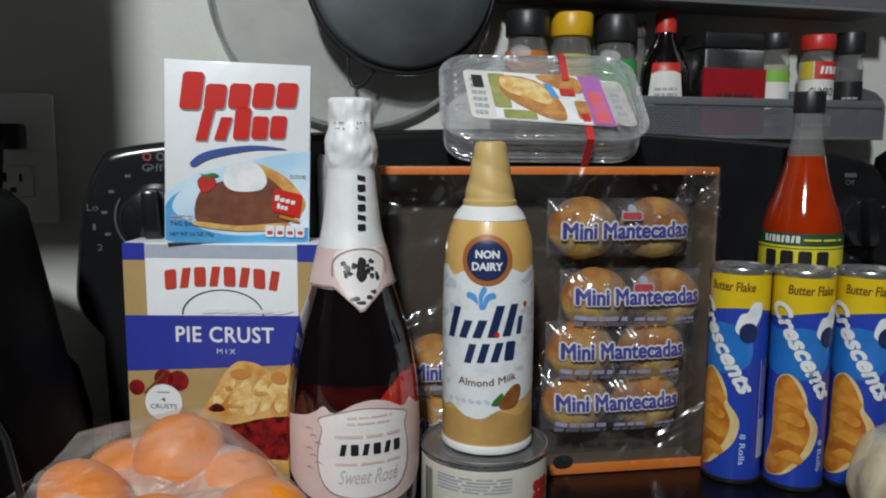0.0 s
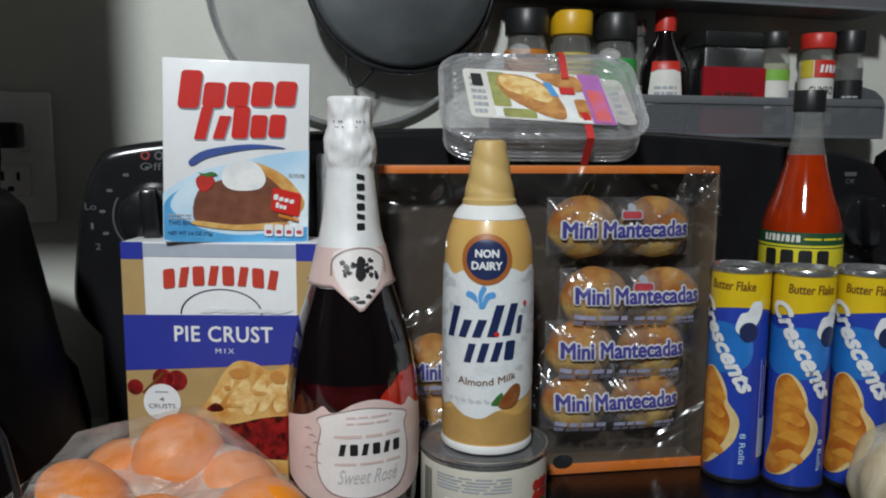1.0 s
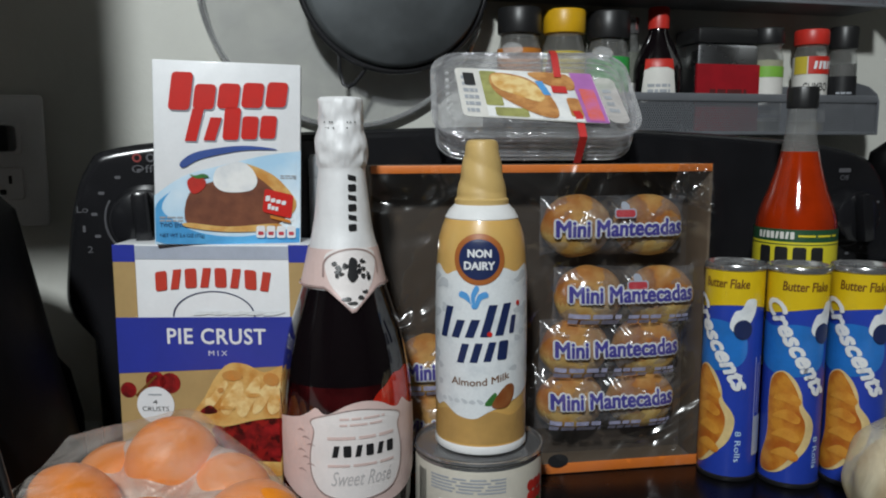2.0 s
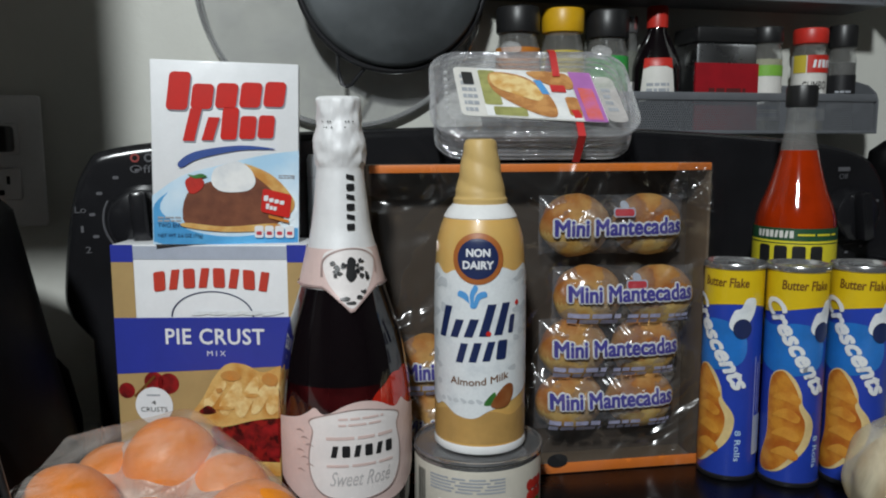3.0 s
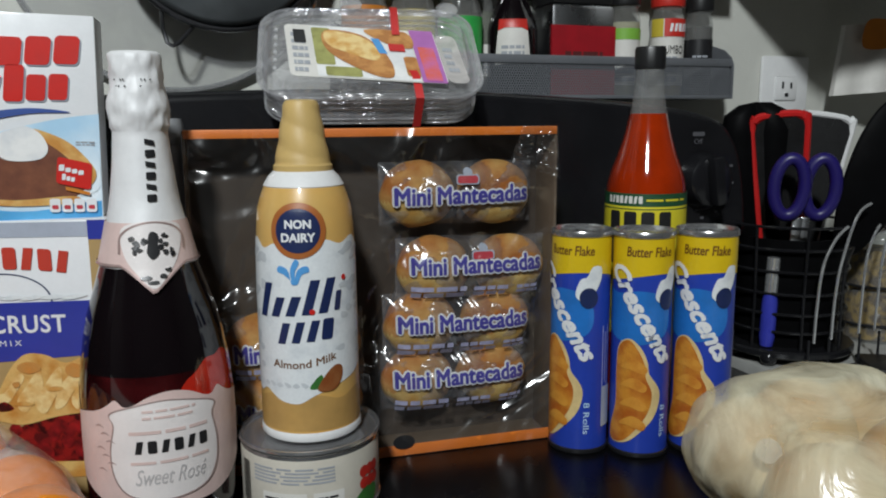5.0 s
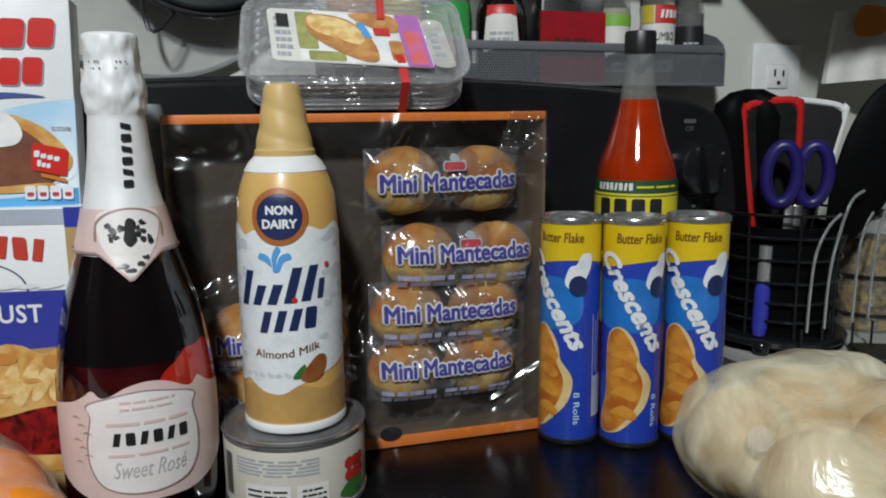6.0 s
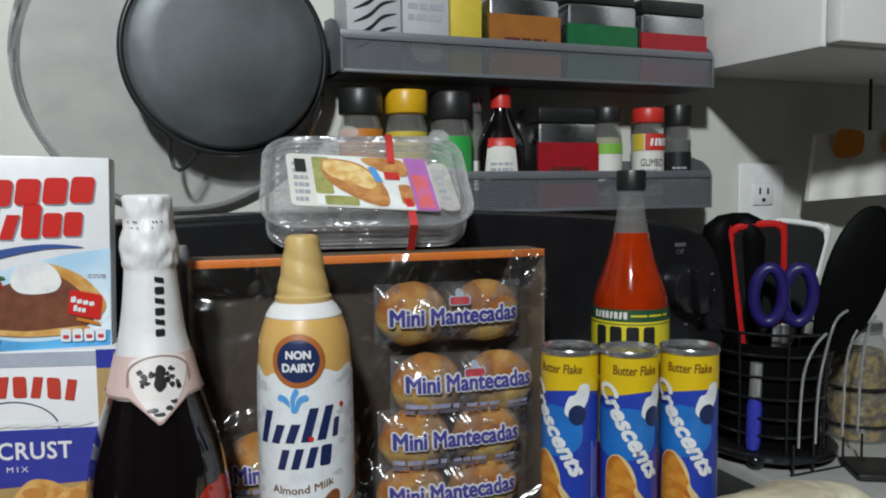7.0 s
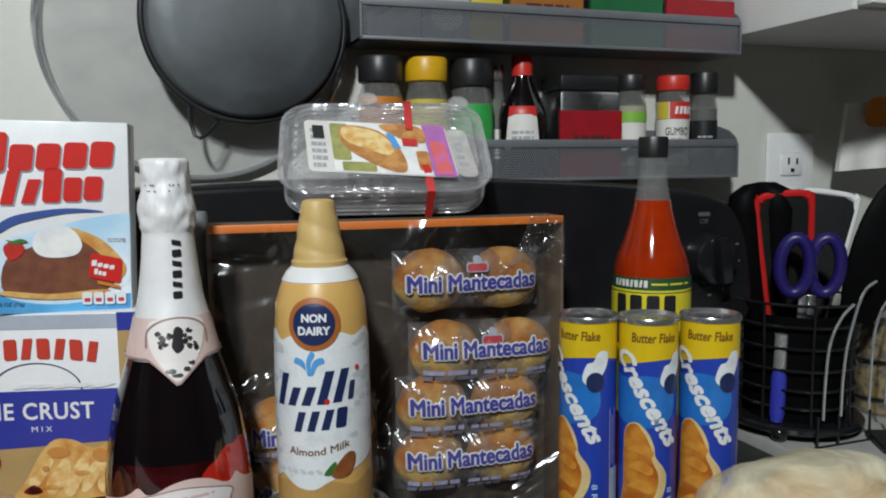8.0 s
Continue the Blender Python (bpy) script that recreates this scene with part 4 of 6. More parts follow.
printed("swirl_print", [within(spline(D((0.0, 0.02), (0.0, 0.2), (0.12, 0.30), (0.28, 0.36), (0.2, 0.26), (0.16, 0.14), (0.3, 0.07), (0.6, 0.05), (1.0, 0.10), (1.0, 0.02), (0.5, 0.004)), 5))], M_sky2, dw, lift=0.0006)
printed("plate_print", [within(spline(D((0.05, 0.2), (0.2, 0.35), (0.55, 0.42), (0.9, 0.40), (1.0, 0.3), (0.97, 0.15), (0.6, 0.09), (0.25, 0.1)), 5))], M_sky, dw, lift=0.0008)
for lift, dx, m in ((0.0008, 0.006, M_shadowp), (0.0012, 0.0, M_red)):
    a = mark("Bbbbb", 0.10 * DW + dx * DW, 0.89 * DW + dx * DW, 0.735 * DH - dx * DH, 0.135 * DH, 0.13, 0.13, 0.06, 1.5)
    b = mark("SsBbb", 0.21 * DW + dx * DW, 0.82 * DW + dx * DW, 0.57 * DH - dx * DH, 0.125 * DH, 0.13, 0.10, 0.06, 1.4)
    print_pieces("brand_mark", a + b, m, dw, lift=lift)
printed("ribbon_print", [spline(D((0.18, 0.455), (0.2, 0.425), (0.32, 0.475), (0.6, 0.525), (0.84, 0.535), (0.6, 0.552), (0.3, 0.515)), 5)], M_ribbon, dw, lift=0.0010)
printed("chocolate_filling", [spline(D((0.235, 0.285), (0.225, 0.11), (0.5, 0.10), (0.83, 0.115), (0.93, 0.24), (0.8, 0.37), (0.62, 0.42), (0.42, 0.36)), 4)], M_choc, dw, lift=0.0012)
printed("crust_picture", [spline(D((0.22, 0.10), (0.5, 0.075), (0.84, 0.09), (0.83, 0.125), (0.5, 0.105), (0.22, 0.125)), 4),
                          spline(D((0.60, 0.455), (0.72, 0.43), (0.85, 0.37), (0.97, 0.25), (0.93, 0.18), (0.86, 0.27), (0.74, 0.36), (0.62, 0.42)), 4)], M_crust, dw, lift=0.0015)
printed("cream_picture", [spline(D((0.40, 0.35), (0.42, 0.42), (0.5, 0.45), (0.58, 0.465), (0.66, 0.43), (0.70, 0.36), (0.66, 0.31), (0.55, 0.295), (0.45, 0.305)), 5)], M_cream, dw, lift=0.0018)
printed("strawberry", [spline(D((0.225, 0.355), (0.24, 0.30), (0.28, 0.285), (0.34, 0.32), (0.345, 0.36), (0.29, 0.385)), 5)], M_straw, dw, lift=0.0018)
printed("leaf", [spline(D((0.24, 0.39), (0.28, 0.385), (0.33, 0.395), (0.37, 0.38), (0.32, 0.37), (0.28, 0.37)), 4)], M_leaf, dw, lift=0.0021)
printed("red_panel", [[(u + 0.73 * DW, v + 0.155 * DH) for u, v in [(p[0] * 0.98 + 0.1 * p[1], p[1] - 0.22 * p[0]) for p in rrect(0, 0.205 * DW, 0.035 * DH, 0.165 * DH, 0.002)]]], M_red, dw, lift=0.0021)
print_pieces("panel_mark", mark("Bbbb", 0.755 * DW, 0.90 * DW, 0.25 * DH, 0.022 * DH, 0.2, 0.1, -0.22, 1.4) + mark("Bbb", 0.77 * DW, 0.845 * DW, 0.205 * DH, 0.022 * DH, 0.2, 0.1, -0.2, 1.4), M_white, dw, lift=0.0025)
printed("panel_strip", [[(0.79 * DW, 0.155 * DH), (0.93 * DW, 0.128 * DH), (0.93 * DW, 0.145 * DH), (0.79 * DW, 0.173 * DH)]], L_orange, dw, lift=0.0025)
printed("fact_box", [rrect((0.692 + 0.071 * i) * DW, (0.754 + 0.071 * i) * DW, 0.045 * DH, 0.112 * DH, 0.0015) for i in range(4)], M_white, dw, lift=0.0021)
printed("fact_bar", [rrect((0.705 + 0.071 * i) * DW, (0.742 + 0.071 * i) * DW, 0.06 * DH, 0.08 * DH, 0.0008) for i in range(4)], M_logo, dw, lift=0.0024)
printed("lettering", lettering("TWO ENVELOPES", 0.035 * DW, 0.315 * DW, 0.098 * DH, 0.122 * DH), M_navy, dw, lift=0.0012)
printed("lettering", lettering("NET WT 2.6 OZ (73g)", 0.035 * DW, 0.335 * DW, 0.038 * DH, 0.064 * DH), M_navy, dw, lift=0.0012)
for text_bars in (bars(0.035 * DW, 0.19 * DW, 0.13 * DH, 0.165 * DH, 2, rng), bars(0.86 * DW, 0.97 * DW, 0.375 * DH, 0.40 * DH, 2, rng)):
    printed("small_print", text_bars, M_label_gray, dw, lift=0.0012)

# sparkling wine
BOT = [(0.0, 0.004), (0.030, 0.001), (0.040, 0.001), (0.0435, 0.006), (0.0452, 0.02), (0.0464, 0.05), (0.0466, 0.07), (0.0462, 0.085), (0.0453, 0.098), (0.0436, 0.112), (0.0415, 0.125), (0.0382, 0.14),
       (0.0335, 0.154), (0.0285, 0.170), (0.0229, 0.194), (0.0193, 0.21), (0.0168, 0.232), (0.0152, 0.2485)]
bot_r = prof(BOT)
BOT_FINE = BOT[:9] + [(bot_r(0.1085), 0.1085)] + BOT[9:]
wine = thing("wine_bottle", "dark sparkling wine bottle with white foil and blush-pink labels", "bottle", pose(-0.0855, 0.038, 0, 0, 0, -7.7))
part("glass", lathe([p for p in BOT_FINE if p[1] >= 0.1085] + [(0, 0.2485)], 72), M_wine_glass, wine, "near-black glass")
# The bottle holds one wine; this maroon is its see-through light as colour.
part("wine", lathe([p for p in BOT_FINE if p[1] <= 0.1085], 72), M_wine_mid, wine, "lower wine painted maroon, as if light came through")


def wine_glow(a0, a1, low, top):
    """Light through the wine's thin edge, painted as a skin on the glass between two angles, with a wavy upper line."""
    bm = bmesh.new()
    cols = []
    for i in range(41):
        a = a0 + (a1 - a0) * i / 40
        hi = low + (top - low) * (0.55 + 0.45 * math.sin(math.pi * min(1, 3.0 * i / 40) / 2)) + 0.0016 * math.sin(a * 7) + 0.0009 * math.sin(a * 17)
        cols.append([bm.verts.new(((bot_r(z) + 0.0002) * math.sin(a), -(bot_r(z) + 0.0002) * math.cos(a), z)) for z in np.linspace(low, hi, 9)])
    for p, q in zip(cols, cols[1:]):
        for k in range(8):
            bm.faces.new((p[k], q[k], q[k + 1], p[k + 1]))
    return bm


# Ruby patches right and left paint the light showing through the wine.
part("painted_wine_glow", wine_glow(0.28, 1.95, 0.060, 0.1135), M_wine_lit, wine, "ruby skin, light through the wine painted as colour")
part("painted_wine_glow", wine_glow(-1.1, -1.85, 0.060, 0.0960), M_wine_lit, wine, "ruby skin, light through the wine painted as colour")
foil_wob = lambda a, z: 0.02 * noise.noise(Vector((math.sin(a) * 2.2, math.cos(a) * 2.2, z * 60))) + ((0.10 * noise.noise(Vector((math.sin(a) * 2.6, math.cos(a) * 2.6, z * 110))) + 0.05 * abs(noise.noise(Vector((math.sin(a) * 6, math.cos(a) * 6, z * 200))))) if z > 0.250 else 0)
FOIL = [(0.0291, 0.170)] + [(bot_r(z) + 0.0006, z) for z in np.linspace(0.175, 0.246, 14)] + [(0.0158, 0.249)] + [(float(np.interp(z, [0.249, 0.255, 0.262, 0.268, 0.275, 0.280, 0.294], [0.0158, 0.0172, 0.0180, 0.0172, 0.0154, 0.0148, 0.0145])), z) for z in np.linspace(0.250, 0.2945, 24)] + [(0.0142, 0.2950), (0.0128, 0.2962), (0, 0.2965)]
foil = part("foil", lathe(FOIL, 96, wob=foil_wob), M_foilw, wine, "crinkled white foil capsule")
drng = random.Random(8)
printed("foil_dot", [disc(-0.011 + 0.003 * (i % 8) + drng.uniform(-0.0008, 0.0008), 0.2795 - 0.0038 * (i // 8), 0.00055, 8) for i in range(14) if i % 8 not in (3, 4)], M_ink, wine, round_map(0.0158), 0.0004, 0.003)
nm = mark("sbsbsb", 0, 0.037, -0.0026, 0.0052, 0.5)
print_pieces("brand_mark", [[[(0.0062 + v, 0.2455 - u) for u, v in q] for q in p] for p in nm], M_ink, wine, round_map(bot_r), 0.0016, 0.003, 0.004)
collar = [(u, 0.196 - 0.0016 * math.cos(u * 40)) for u in np.linspace(0.07, -0.07, 30)]
low = [(u, 0.1715 - 0.0165 * max(0, 1 - abs(u - 0.006) / 0.0185) ** 1.25) for u in np.linspace(-0.07, 0.07, 57)]
printed("collar", [[(u0, v0), (u1, v1), (u1, w1), (u0, w0)] for (u0, v0), (u1, v1), w0, w1 in
                   ((a, b, 0.1965, 0.1965) for a, b in zip(low, low[1:]))], M_pink, wine, round_map(bot_r), 0.0014, 0.004, 0.004, "blush-pink foil collar")
printed("collar_shield", [spline([(-0.011, 0.1935), (0.006, 0.1975), (0.022, 0.1935), (0.0205, 0.178), (0.013, 0.165), (0.006, 0.1585), (-0.002, 0.166), (-0.010, 0.178)], 5)], M_pinkl, wine, round_map(bot_r), 0.0018, 0.003, 0.004)
arch_top = spline([(-0.0135, 0.1790), (-0.0125, 0.1890), (-0.005, 0.1950), (0.0055, 0.1972), (0.016, 0.1950), (0.0235, 0.1890), (0.0245, 0.1790)], 6, False)
printed("collar_arch", [[p, q, (0.0055 + (q[0] - 0.0055) * 0.93, 0.178 + (q[1] - 0.178) * 0.95), (0.0055 + (p[0] - 0.0055) * 0.93, 0.178 + (p[1] - 0.178) * 0.95)] for p, q in zip(arch_top, arch_top[1:])], M_rose, wine, round_map(bot_r), 0.0021, 0.003, 0.004)
rim_low = [(u, 0.1715 - 0.0165 * max(0, 1 - abs(u - 0.006) / 0.0185) ** 1.25) for u in np.linspace(-0.07, 0.07, 57)]
printed("collar_edge", [[p, q, (q[0], q[1] + 0.0014), (p[0], p[1] + 0.0014)] for p, q in zip(rim_low, rim_low[1:])], M_rose, wine, round_map(bot_r), 0.0024, 0.004, 0.004)
printed("crest", [spline([(0.0035, 0.1895), (0.0055, 0.1915), (0.0085, 0.1890), (0.0080, 0.1835), (0.0090, 0.1790), (0.0055, 0.1755), (0.0025, 0.1790), (0.0030, 0.1840)], 4)], M_ink, wine, round_map(bot_r), 0.0026, 0.003, 0.004)
crg = random.Random(21)
for sgn in (-1, 1):
    for k in range(9):
        cu_ = 0.0055 + sgn * (0.0035 + 0.0075 * crg.random())
        cv_ = 0.1765 + 0.0125 * crg.random()
        printed("crest_leaf", [spline([(cu_ + 0.0017 * math.cos(q) * crg.uniform(0.5, 1.2), cv_ + 0.0015 * math.sin(q) * crg.uniform(0.5, 1.3)) for q in np.linspace(0, 5.2, 6)], 3)], (M_silver, M_ink, M_silver)[k % 3], wine, round_map(bot_r), 0.0026 + 0.00003 * k, 0.003, 0.004)
for k, (cu_, cv_, w_) in enumerate(((0.0015, 0.1650, 0.0032), (0.0060, 0.1622, 0.0036), (0.0105, 0.1655, 0.0030), (0.0135, 0.1690, 0.0022))):
    printed("foil_crinkle", [spline([(cu_ + w_ * math.cos(q) * crg.uniform(0.6, 1.2), cv_ + 0.0013 * math.sin(q) * crg.uniform(0.5, 1.4)) for q in np.linspace(0, 5.3, 7)], 3)], M_silver, wine, round_map(bot_r), 0.0027, 0.003, 0.004)
lab = spline([(0.012 + d, z) for d, z in [(-0.066, 0.0840), (-0.054, 0.0862), (-0.044, 0.0885), (-0.037, 0.0920), (-0.0315, 0.0955), (-0.0265, 0.0918), (-0.021, 0.0925), (-0.011, 0.0975), (0.0, 0.0995),
                                              (0.011, 0.0975), (0.021, 0.0925), (0.0265, 0.0918), (0.0315, 0.0955), (0.037, 0.0920), (0.044, 0.0885), (0.054, 0.0862), (0.066, 0.0840)]], 5, False)
low = [(u, 0.0275 + 0.030 * max(0, abs(u - 0.008) / 0.064 - 0.35) ** 1.6) for u, v in lab]
printed("label", [[lab[i], lab[i + 1], low[i + 1], low[i]] for i in range(len(lab) - 1)], M_pink, wine, round_map(bot_r), 0.0005, 0.004, 0.005, "blush-pink paper label")
printed("label_shield", [spline([(-0.0235, 0.0875), (-0.010, 0.0922), (0.008, 0.0950), (0.026, 0.0922), (0.0395, 0.0875), (0.0375, 0.080), (0.0405, 0.064), (0.039, 0.048), (0.030, 0.0365), (0.008, 0.0325), (-0.014, 0.0365), (-0.023, 0.048), (-0.0245, 0.064), (-0.0215, 0.080)], 6)], M_pinkl, wine, round_map(bot_r), 0.0009, 0.004, 0.005, "pale pink shield label")
shield = spline([(-0.0235, 0.0875), (-0.010, 0.0922), (0.008, 0.0950), (0.026, 0.0922), (0.0395, 0.0875), (0.0375, 0.080), (0.0405, 0.064), (0.039, 0.048), (0.030, 0.0365), (0.008, 0.0325), (-0.014, 0.0365), (-0.023, 0.048), (-0.0245, 0.064), (-0.0215, 0.080)], 6)
printed("label_border", [[a, b, (0.008 + (b[0] - 0.008) * 0.972, 0.067 + (b[1] - 0.067) * 0.972), (0.008 + (a[0] - 0.008) * 0.972, 0.067 + (a[1] - 0.067) * 0.972)] for a, b in zip(shield, shield[1:] + shield[:1])], M_rose, wine, round_map(bot_r), 0.0012, 0.004, 0.005)
print_pieces("brand_mark", mark("sbsbsb", -0.0092, 0.0325, 0.0632, 0.0078, 0.45), M_ink, wine, round_map(bot_r), 0.0013, 0.003)
printed("lettering", lettering("Sweet Rosé", -0.010, 0.031, 0.0435, 0.0535, shear=0.4), M_faint, wine, round_map(bot_r), 0.0013, 0.003)
printed("label_emboss", [spline([(-0.034 + 0.0035 * (k % 3), 0.079 - 0.0045 * k), (-0.031 + 0.0035 * (k % 3), 0.0805 - 0.0045 * k), (-0.0275 + 0.0035 * (k % 3), 0.0785 - 0.0045 * k), (-0.031 + 0.0035 * (k % 3), 0.0795 - 0.0045 * k)], 4) for k in range(7)], M_rose, wine, round_map(bot_r), 0.0009, 0.003)
printed("small_print", bars(-0.004, 0.026, 0.084, 0.092, 2, rng, 0.35) + bars(-0.012, 0.033, 0.075, 0.079, 1, rng, 0.5) + bars(-0.012, 0.033, 0.0565, 0.060, 1, rng, 0.5), M_pink, wine, round_map(bot_r), 0.0013, 0.003)

# food can with the cream can on it
CAN_Z = 0.052
can = thing("food_can", "squat steel food can with a cream paper label", "can", pose(0.009, 0.028, 0.0005, 0, 0, -17.6))
part("tin", lathe([(0, 0.0), (0.044, 0.0), (0.0465, 0.001), (0.0465, 0.004), (0.0455, 0.005), (0.0455, 0.0475), (0.0465, 0.0485), (0.0472, 0.050), (0.0466, 0.0518), (0.0452, 0.0518), (0.0445, 0.0495), (0.0425, 0.0488),
                   (0.040, 0.0492), (0.038, 0.0484), (0.034, 0.0488), (0, 0.0488)], 80), M_tin, can, "shiny ringed steel lid and rims")
part("paper_label", lathe([(0.0457, 0.0055), (0.0459, 0.0065), (0.0459, 0.0445), (0.0457, 0.0455)], 80), M_cream_l, can)
cm = round_map(0.0459)
printed("small_print", bars(-0.035, 0.020, 0.030, 0.0415, 5, rng), M_label_gray, can, cm, 0.0004, 0.005)
printed("fact_panel", [rrect(-0.028, 0.002, 0.004, 0.024, 0.0005, 2), rrect(0.006, 0.026, 0.004, 0.024, 0.0005, 2)], M_paperw, can, cm, 0.0004, 0.005)
printed("small_print", bars(-0.026, 0.0, 0.006, 0.023, 5, rng, 0.4) + bars(0.009, 0.024, 0.006, 0.023, 5, rng, 0.4), M_ink, can, cm, 0.0008, 0.005)
for i in range(9):
    printed("bar_line", [[(-0.050 + 0.0011 * i, 0.012), (-0.0495 + 0.0011 * i, 0.012), (-0.0495 + 0.0011 * i, 0.040), (-0.050 + 0.0011 * i, 0.040)]], M_ink, can, cm, 0.0004)
printed("berry_picture", [disc(0.042 + 0.006 * (i % 3), 0.030 - 0.008 * (i // 3), 0.004, 14) for i in range(6)], M_straw, can, cm, 0.0006, 0.004)
printed("leaf", [spline([(0.034, 0.010), (0.042, 0.018), (0.056, 0.016), (0.052, 0.006)], 4)], M_leaf, can, cm, 0.0004, 0.004)

wc = thing("whipped_cream_can", "gold and white whipped topping spray can standing on the food can", "spray can", pose(0.0105, 0.0275, CAN_Z + 0.0006, 0, 0, -17.6))
RW = [(0.0322, 0.006), (0.0322, 0.09), (0.0319, 0.115), (0.0312, 0.133), (0.0300, 0.1475), (0.0275, 0.156), (0.0252, 0.1618)]
rw_r = prof([(0.0322, 0.0)] + RW)
part("base_ring", lathe([(0, 0), (0.0318, 0), (0.0328, 0.0012), (0.0328, 0.0045), (0.0322, 0.006)], 72), M_whitep, wc)
part("can_body", lathe(RW + [(0, 0.1618)], 72), M_gold, wc, "gold painted metal can")
part("collar", lathe([(0.0251, 0.1612), (0.0256, 0.1622), (0.0225, 0.1675), (0.0188, 0.1712), (0.0, 0.1712)], 64), M_whitep, wc)
tw = lambda a, z: 0.055 * abs(math.sin(a + z * 190)) - 0.03 if 0.178 < z < 0.2125 else 0
part("nozzle", lathe([(0.0, 0.1705), (0.0188, 0.1705), (0.0188, 0.1745), (0.0178, 0.1752)] + [(float(np.interp(z, [0.176, 0.2, 0.212], [0.0175, 0.0132, 0.0112])), z) for z in np.linspace(0.176, 0.212, 26)] + [(0.0102, 0.2145), (0.0075, 0.2155), (0, 0.2155)], 72, wob=tw), M_nozzle, wc, "tan plastic twisted nozzle")
rm = round_map(rw_r)
up = spline([(-0.046, 0.126), (-0.036, 0.131), (-0.026, 0.125), (-0.016, 0.128), (0.0, 0.122), (0.014, 0.130), (0.026, 0.127), (0.038, 0.131), (0.047, 0.124)], 6, False)
dn = spline([(-0.046, 0.036), (-0.036, 0.031), (-0.028, 0.034), (-0.016, 0.0275), (-0.004, 0.026), (0.006, 0.031), (0.02, 0.036), (0.034, 0.040), (0.047, 0.046)], 6, False)
printed("cream_splash", [[dn[i], dn[i + 1], up[i + 1], up[i]] for i in range(len(up) - 1)], M_splash, wc, rm, 0.0004, 0.003, 0.01, "white whipped-cream print")
band = [(u, 0.029 + 0.002 * math.sin(u * 200)) for u in np.linspace(-0.07, 0.07, 57)]
printed("caramel_band", [[(a[0], 0.0075), (b[0], 0.0075), b, a] for a, b in zip(band, band[1:])], M_caramel, wc, rm, 0.0002, 0.004)
fold = [spline([(u, 0.118 + k), (u + 0.006, 0.125 + k), (u + 0.013, 0.1235 + k), (u + 0.008, 0.1195 + k)], 4) for u, k in ((-0.045, 0), (-0.037, -0.003), (0.026, 0.002), (0.034, -0.002), (0.03, -0.02), (-0.044, -0.025))]
frng = random.Random(12)
for k in range(26):
    side = -1 if k % 2 else 1
    u = side * frng.uniform(0.024, 0.046)
    v = frng.uniform(0.040, 0.128)
    fold.append(spline([(u + 0.0035 * math.cos(q) * frng.uniform(0.6, 1.3), v + 0.0022 * math.sin(q) * frng.uniform(0.5, 1.4)) for q in np.linspace(0, 5.3, 6)], 3))
for k in range(8):
    u = -0.030 + 0.0055 * k
    fold.append(spline([(u, 0.0375 + 0.002 * (k % 2)), (u + 0.0025, 0.0395), (u + 0.005, 0.0375), (u + 0.0025, 0.0362)], 3))
for f in fold:
    printed("cream_fold", [f], M_foldp, wc, rm, 0.0006, 0.003)
printed("badge_ring", [disc(-0.0012, 0.1362, 0.0172, 48)], M_rust, wc, rm, 0.0009, 0.003, 0.004)
printed("badge", [disc(-0.0012, 0.1362, 0.0136, 48)], M_navy, wc, rm, 0.0012, 0.003, 0.004)
printed("lettering", lettering("NON", -0.0085, 0.0065, 0.1378, 0.1428, weight=0.0003), M_white, wc, rm, 0.0016, 0.003)
printed("lettering", lettering("DAIRY", -0.0108, 0.0088, 0.1296, 0.1346, weight=0.0003), M_white, wc, rm, 0.0016, 0.003)
printed("fountain", [spline([(-0.005 + s * 0.001, 0.1035), (-0.005 + s * 0.003, 0.112), (-0.005 + s * 0.0085, 0.1145 + (0.002 if s == 0 else 0)), (-0.005 + s * 0.010, 0.111), (-0.005 + s * 0.0055, 0.109 + (0.008 if s == 0 else 0)), (-0.003 + s * 0.001, 0.1035)], 5) for s in (-1, 1)] +
        [spline([(-0.0055, 0.104), (-0.0065, 0.112), (-0.0035, 0.1185), (-0.001, 0.1165), (-0.0035, 0.111), (-0.0038, 0.104)], 5)], M_lblue, wc, rm, 0.0008, 0.003)
script = mark("SssSSi", -0.031, 0.0235, 0.0815, 0.0125, 0.2, 0.16, 0.07, 1.75) + mark("sssb", -0.0165, 0.018, 0.0650, 0.0135, 0.25, 0.12, 0.08)
print_pieces("brand_mark", script, M_navy, wc, rm, 0.0008, 0.003)
for u, v in ((0.0275, 0.1055), (0.006, 0.0855)):
    printed("brand_dot", [disc(u, v, 0.0018, 14)], M_red, wc, rm, 0.0011)
al = lettering("Almond Milk", -0.0205, 0.0205, 0.0495, 0.0545, weight=0.00012)
for v in al.verts:
    v.co.y += 5.5 * v.co.x ** 2 + 0.10 * v.co.x
printed("lettering", al, M_brownink, wc, rm, 0.0008, 0.003)
printed("almond", [spline([(0.008, 0.0345), (0.012, 0.043), (0.019, 0.0495), (0.0245, 0.048), (0.024, 0.040), (0.018, 0.0335)], 5)], M_almond, wc, rm, 0.0009, 0.003)
printed("leaf", [spline([(0.003, 0.036), (0.006, 0.041), (0.0105, 0.0445), (0.0115, 0.039), (0.008, 0.0355)], 4)], M_leaf, wc, rm, 0.0007, 0.003)

# tray of small muffins
TW, TH, TD = 0.272, 0.248, 0.038
tray = thing("muffin_box", "open cardboard muffin box wrapped in clear film on the stove", "food box", pose(-0.060, 0.0795, 0.0006, 0, 0, -5.0))
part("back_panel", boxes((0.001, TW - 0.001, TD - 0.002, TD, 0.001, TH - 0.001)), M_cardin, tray)
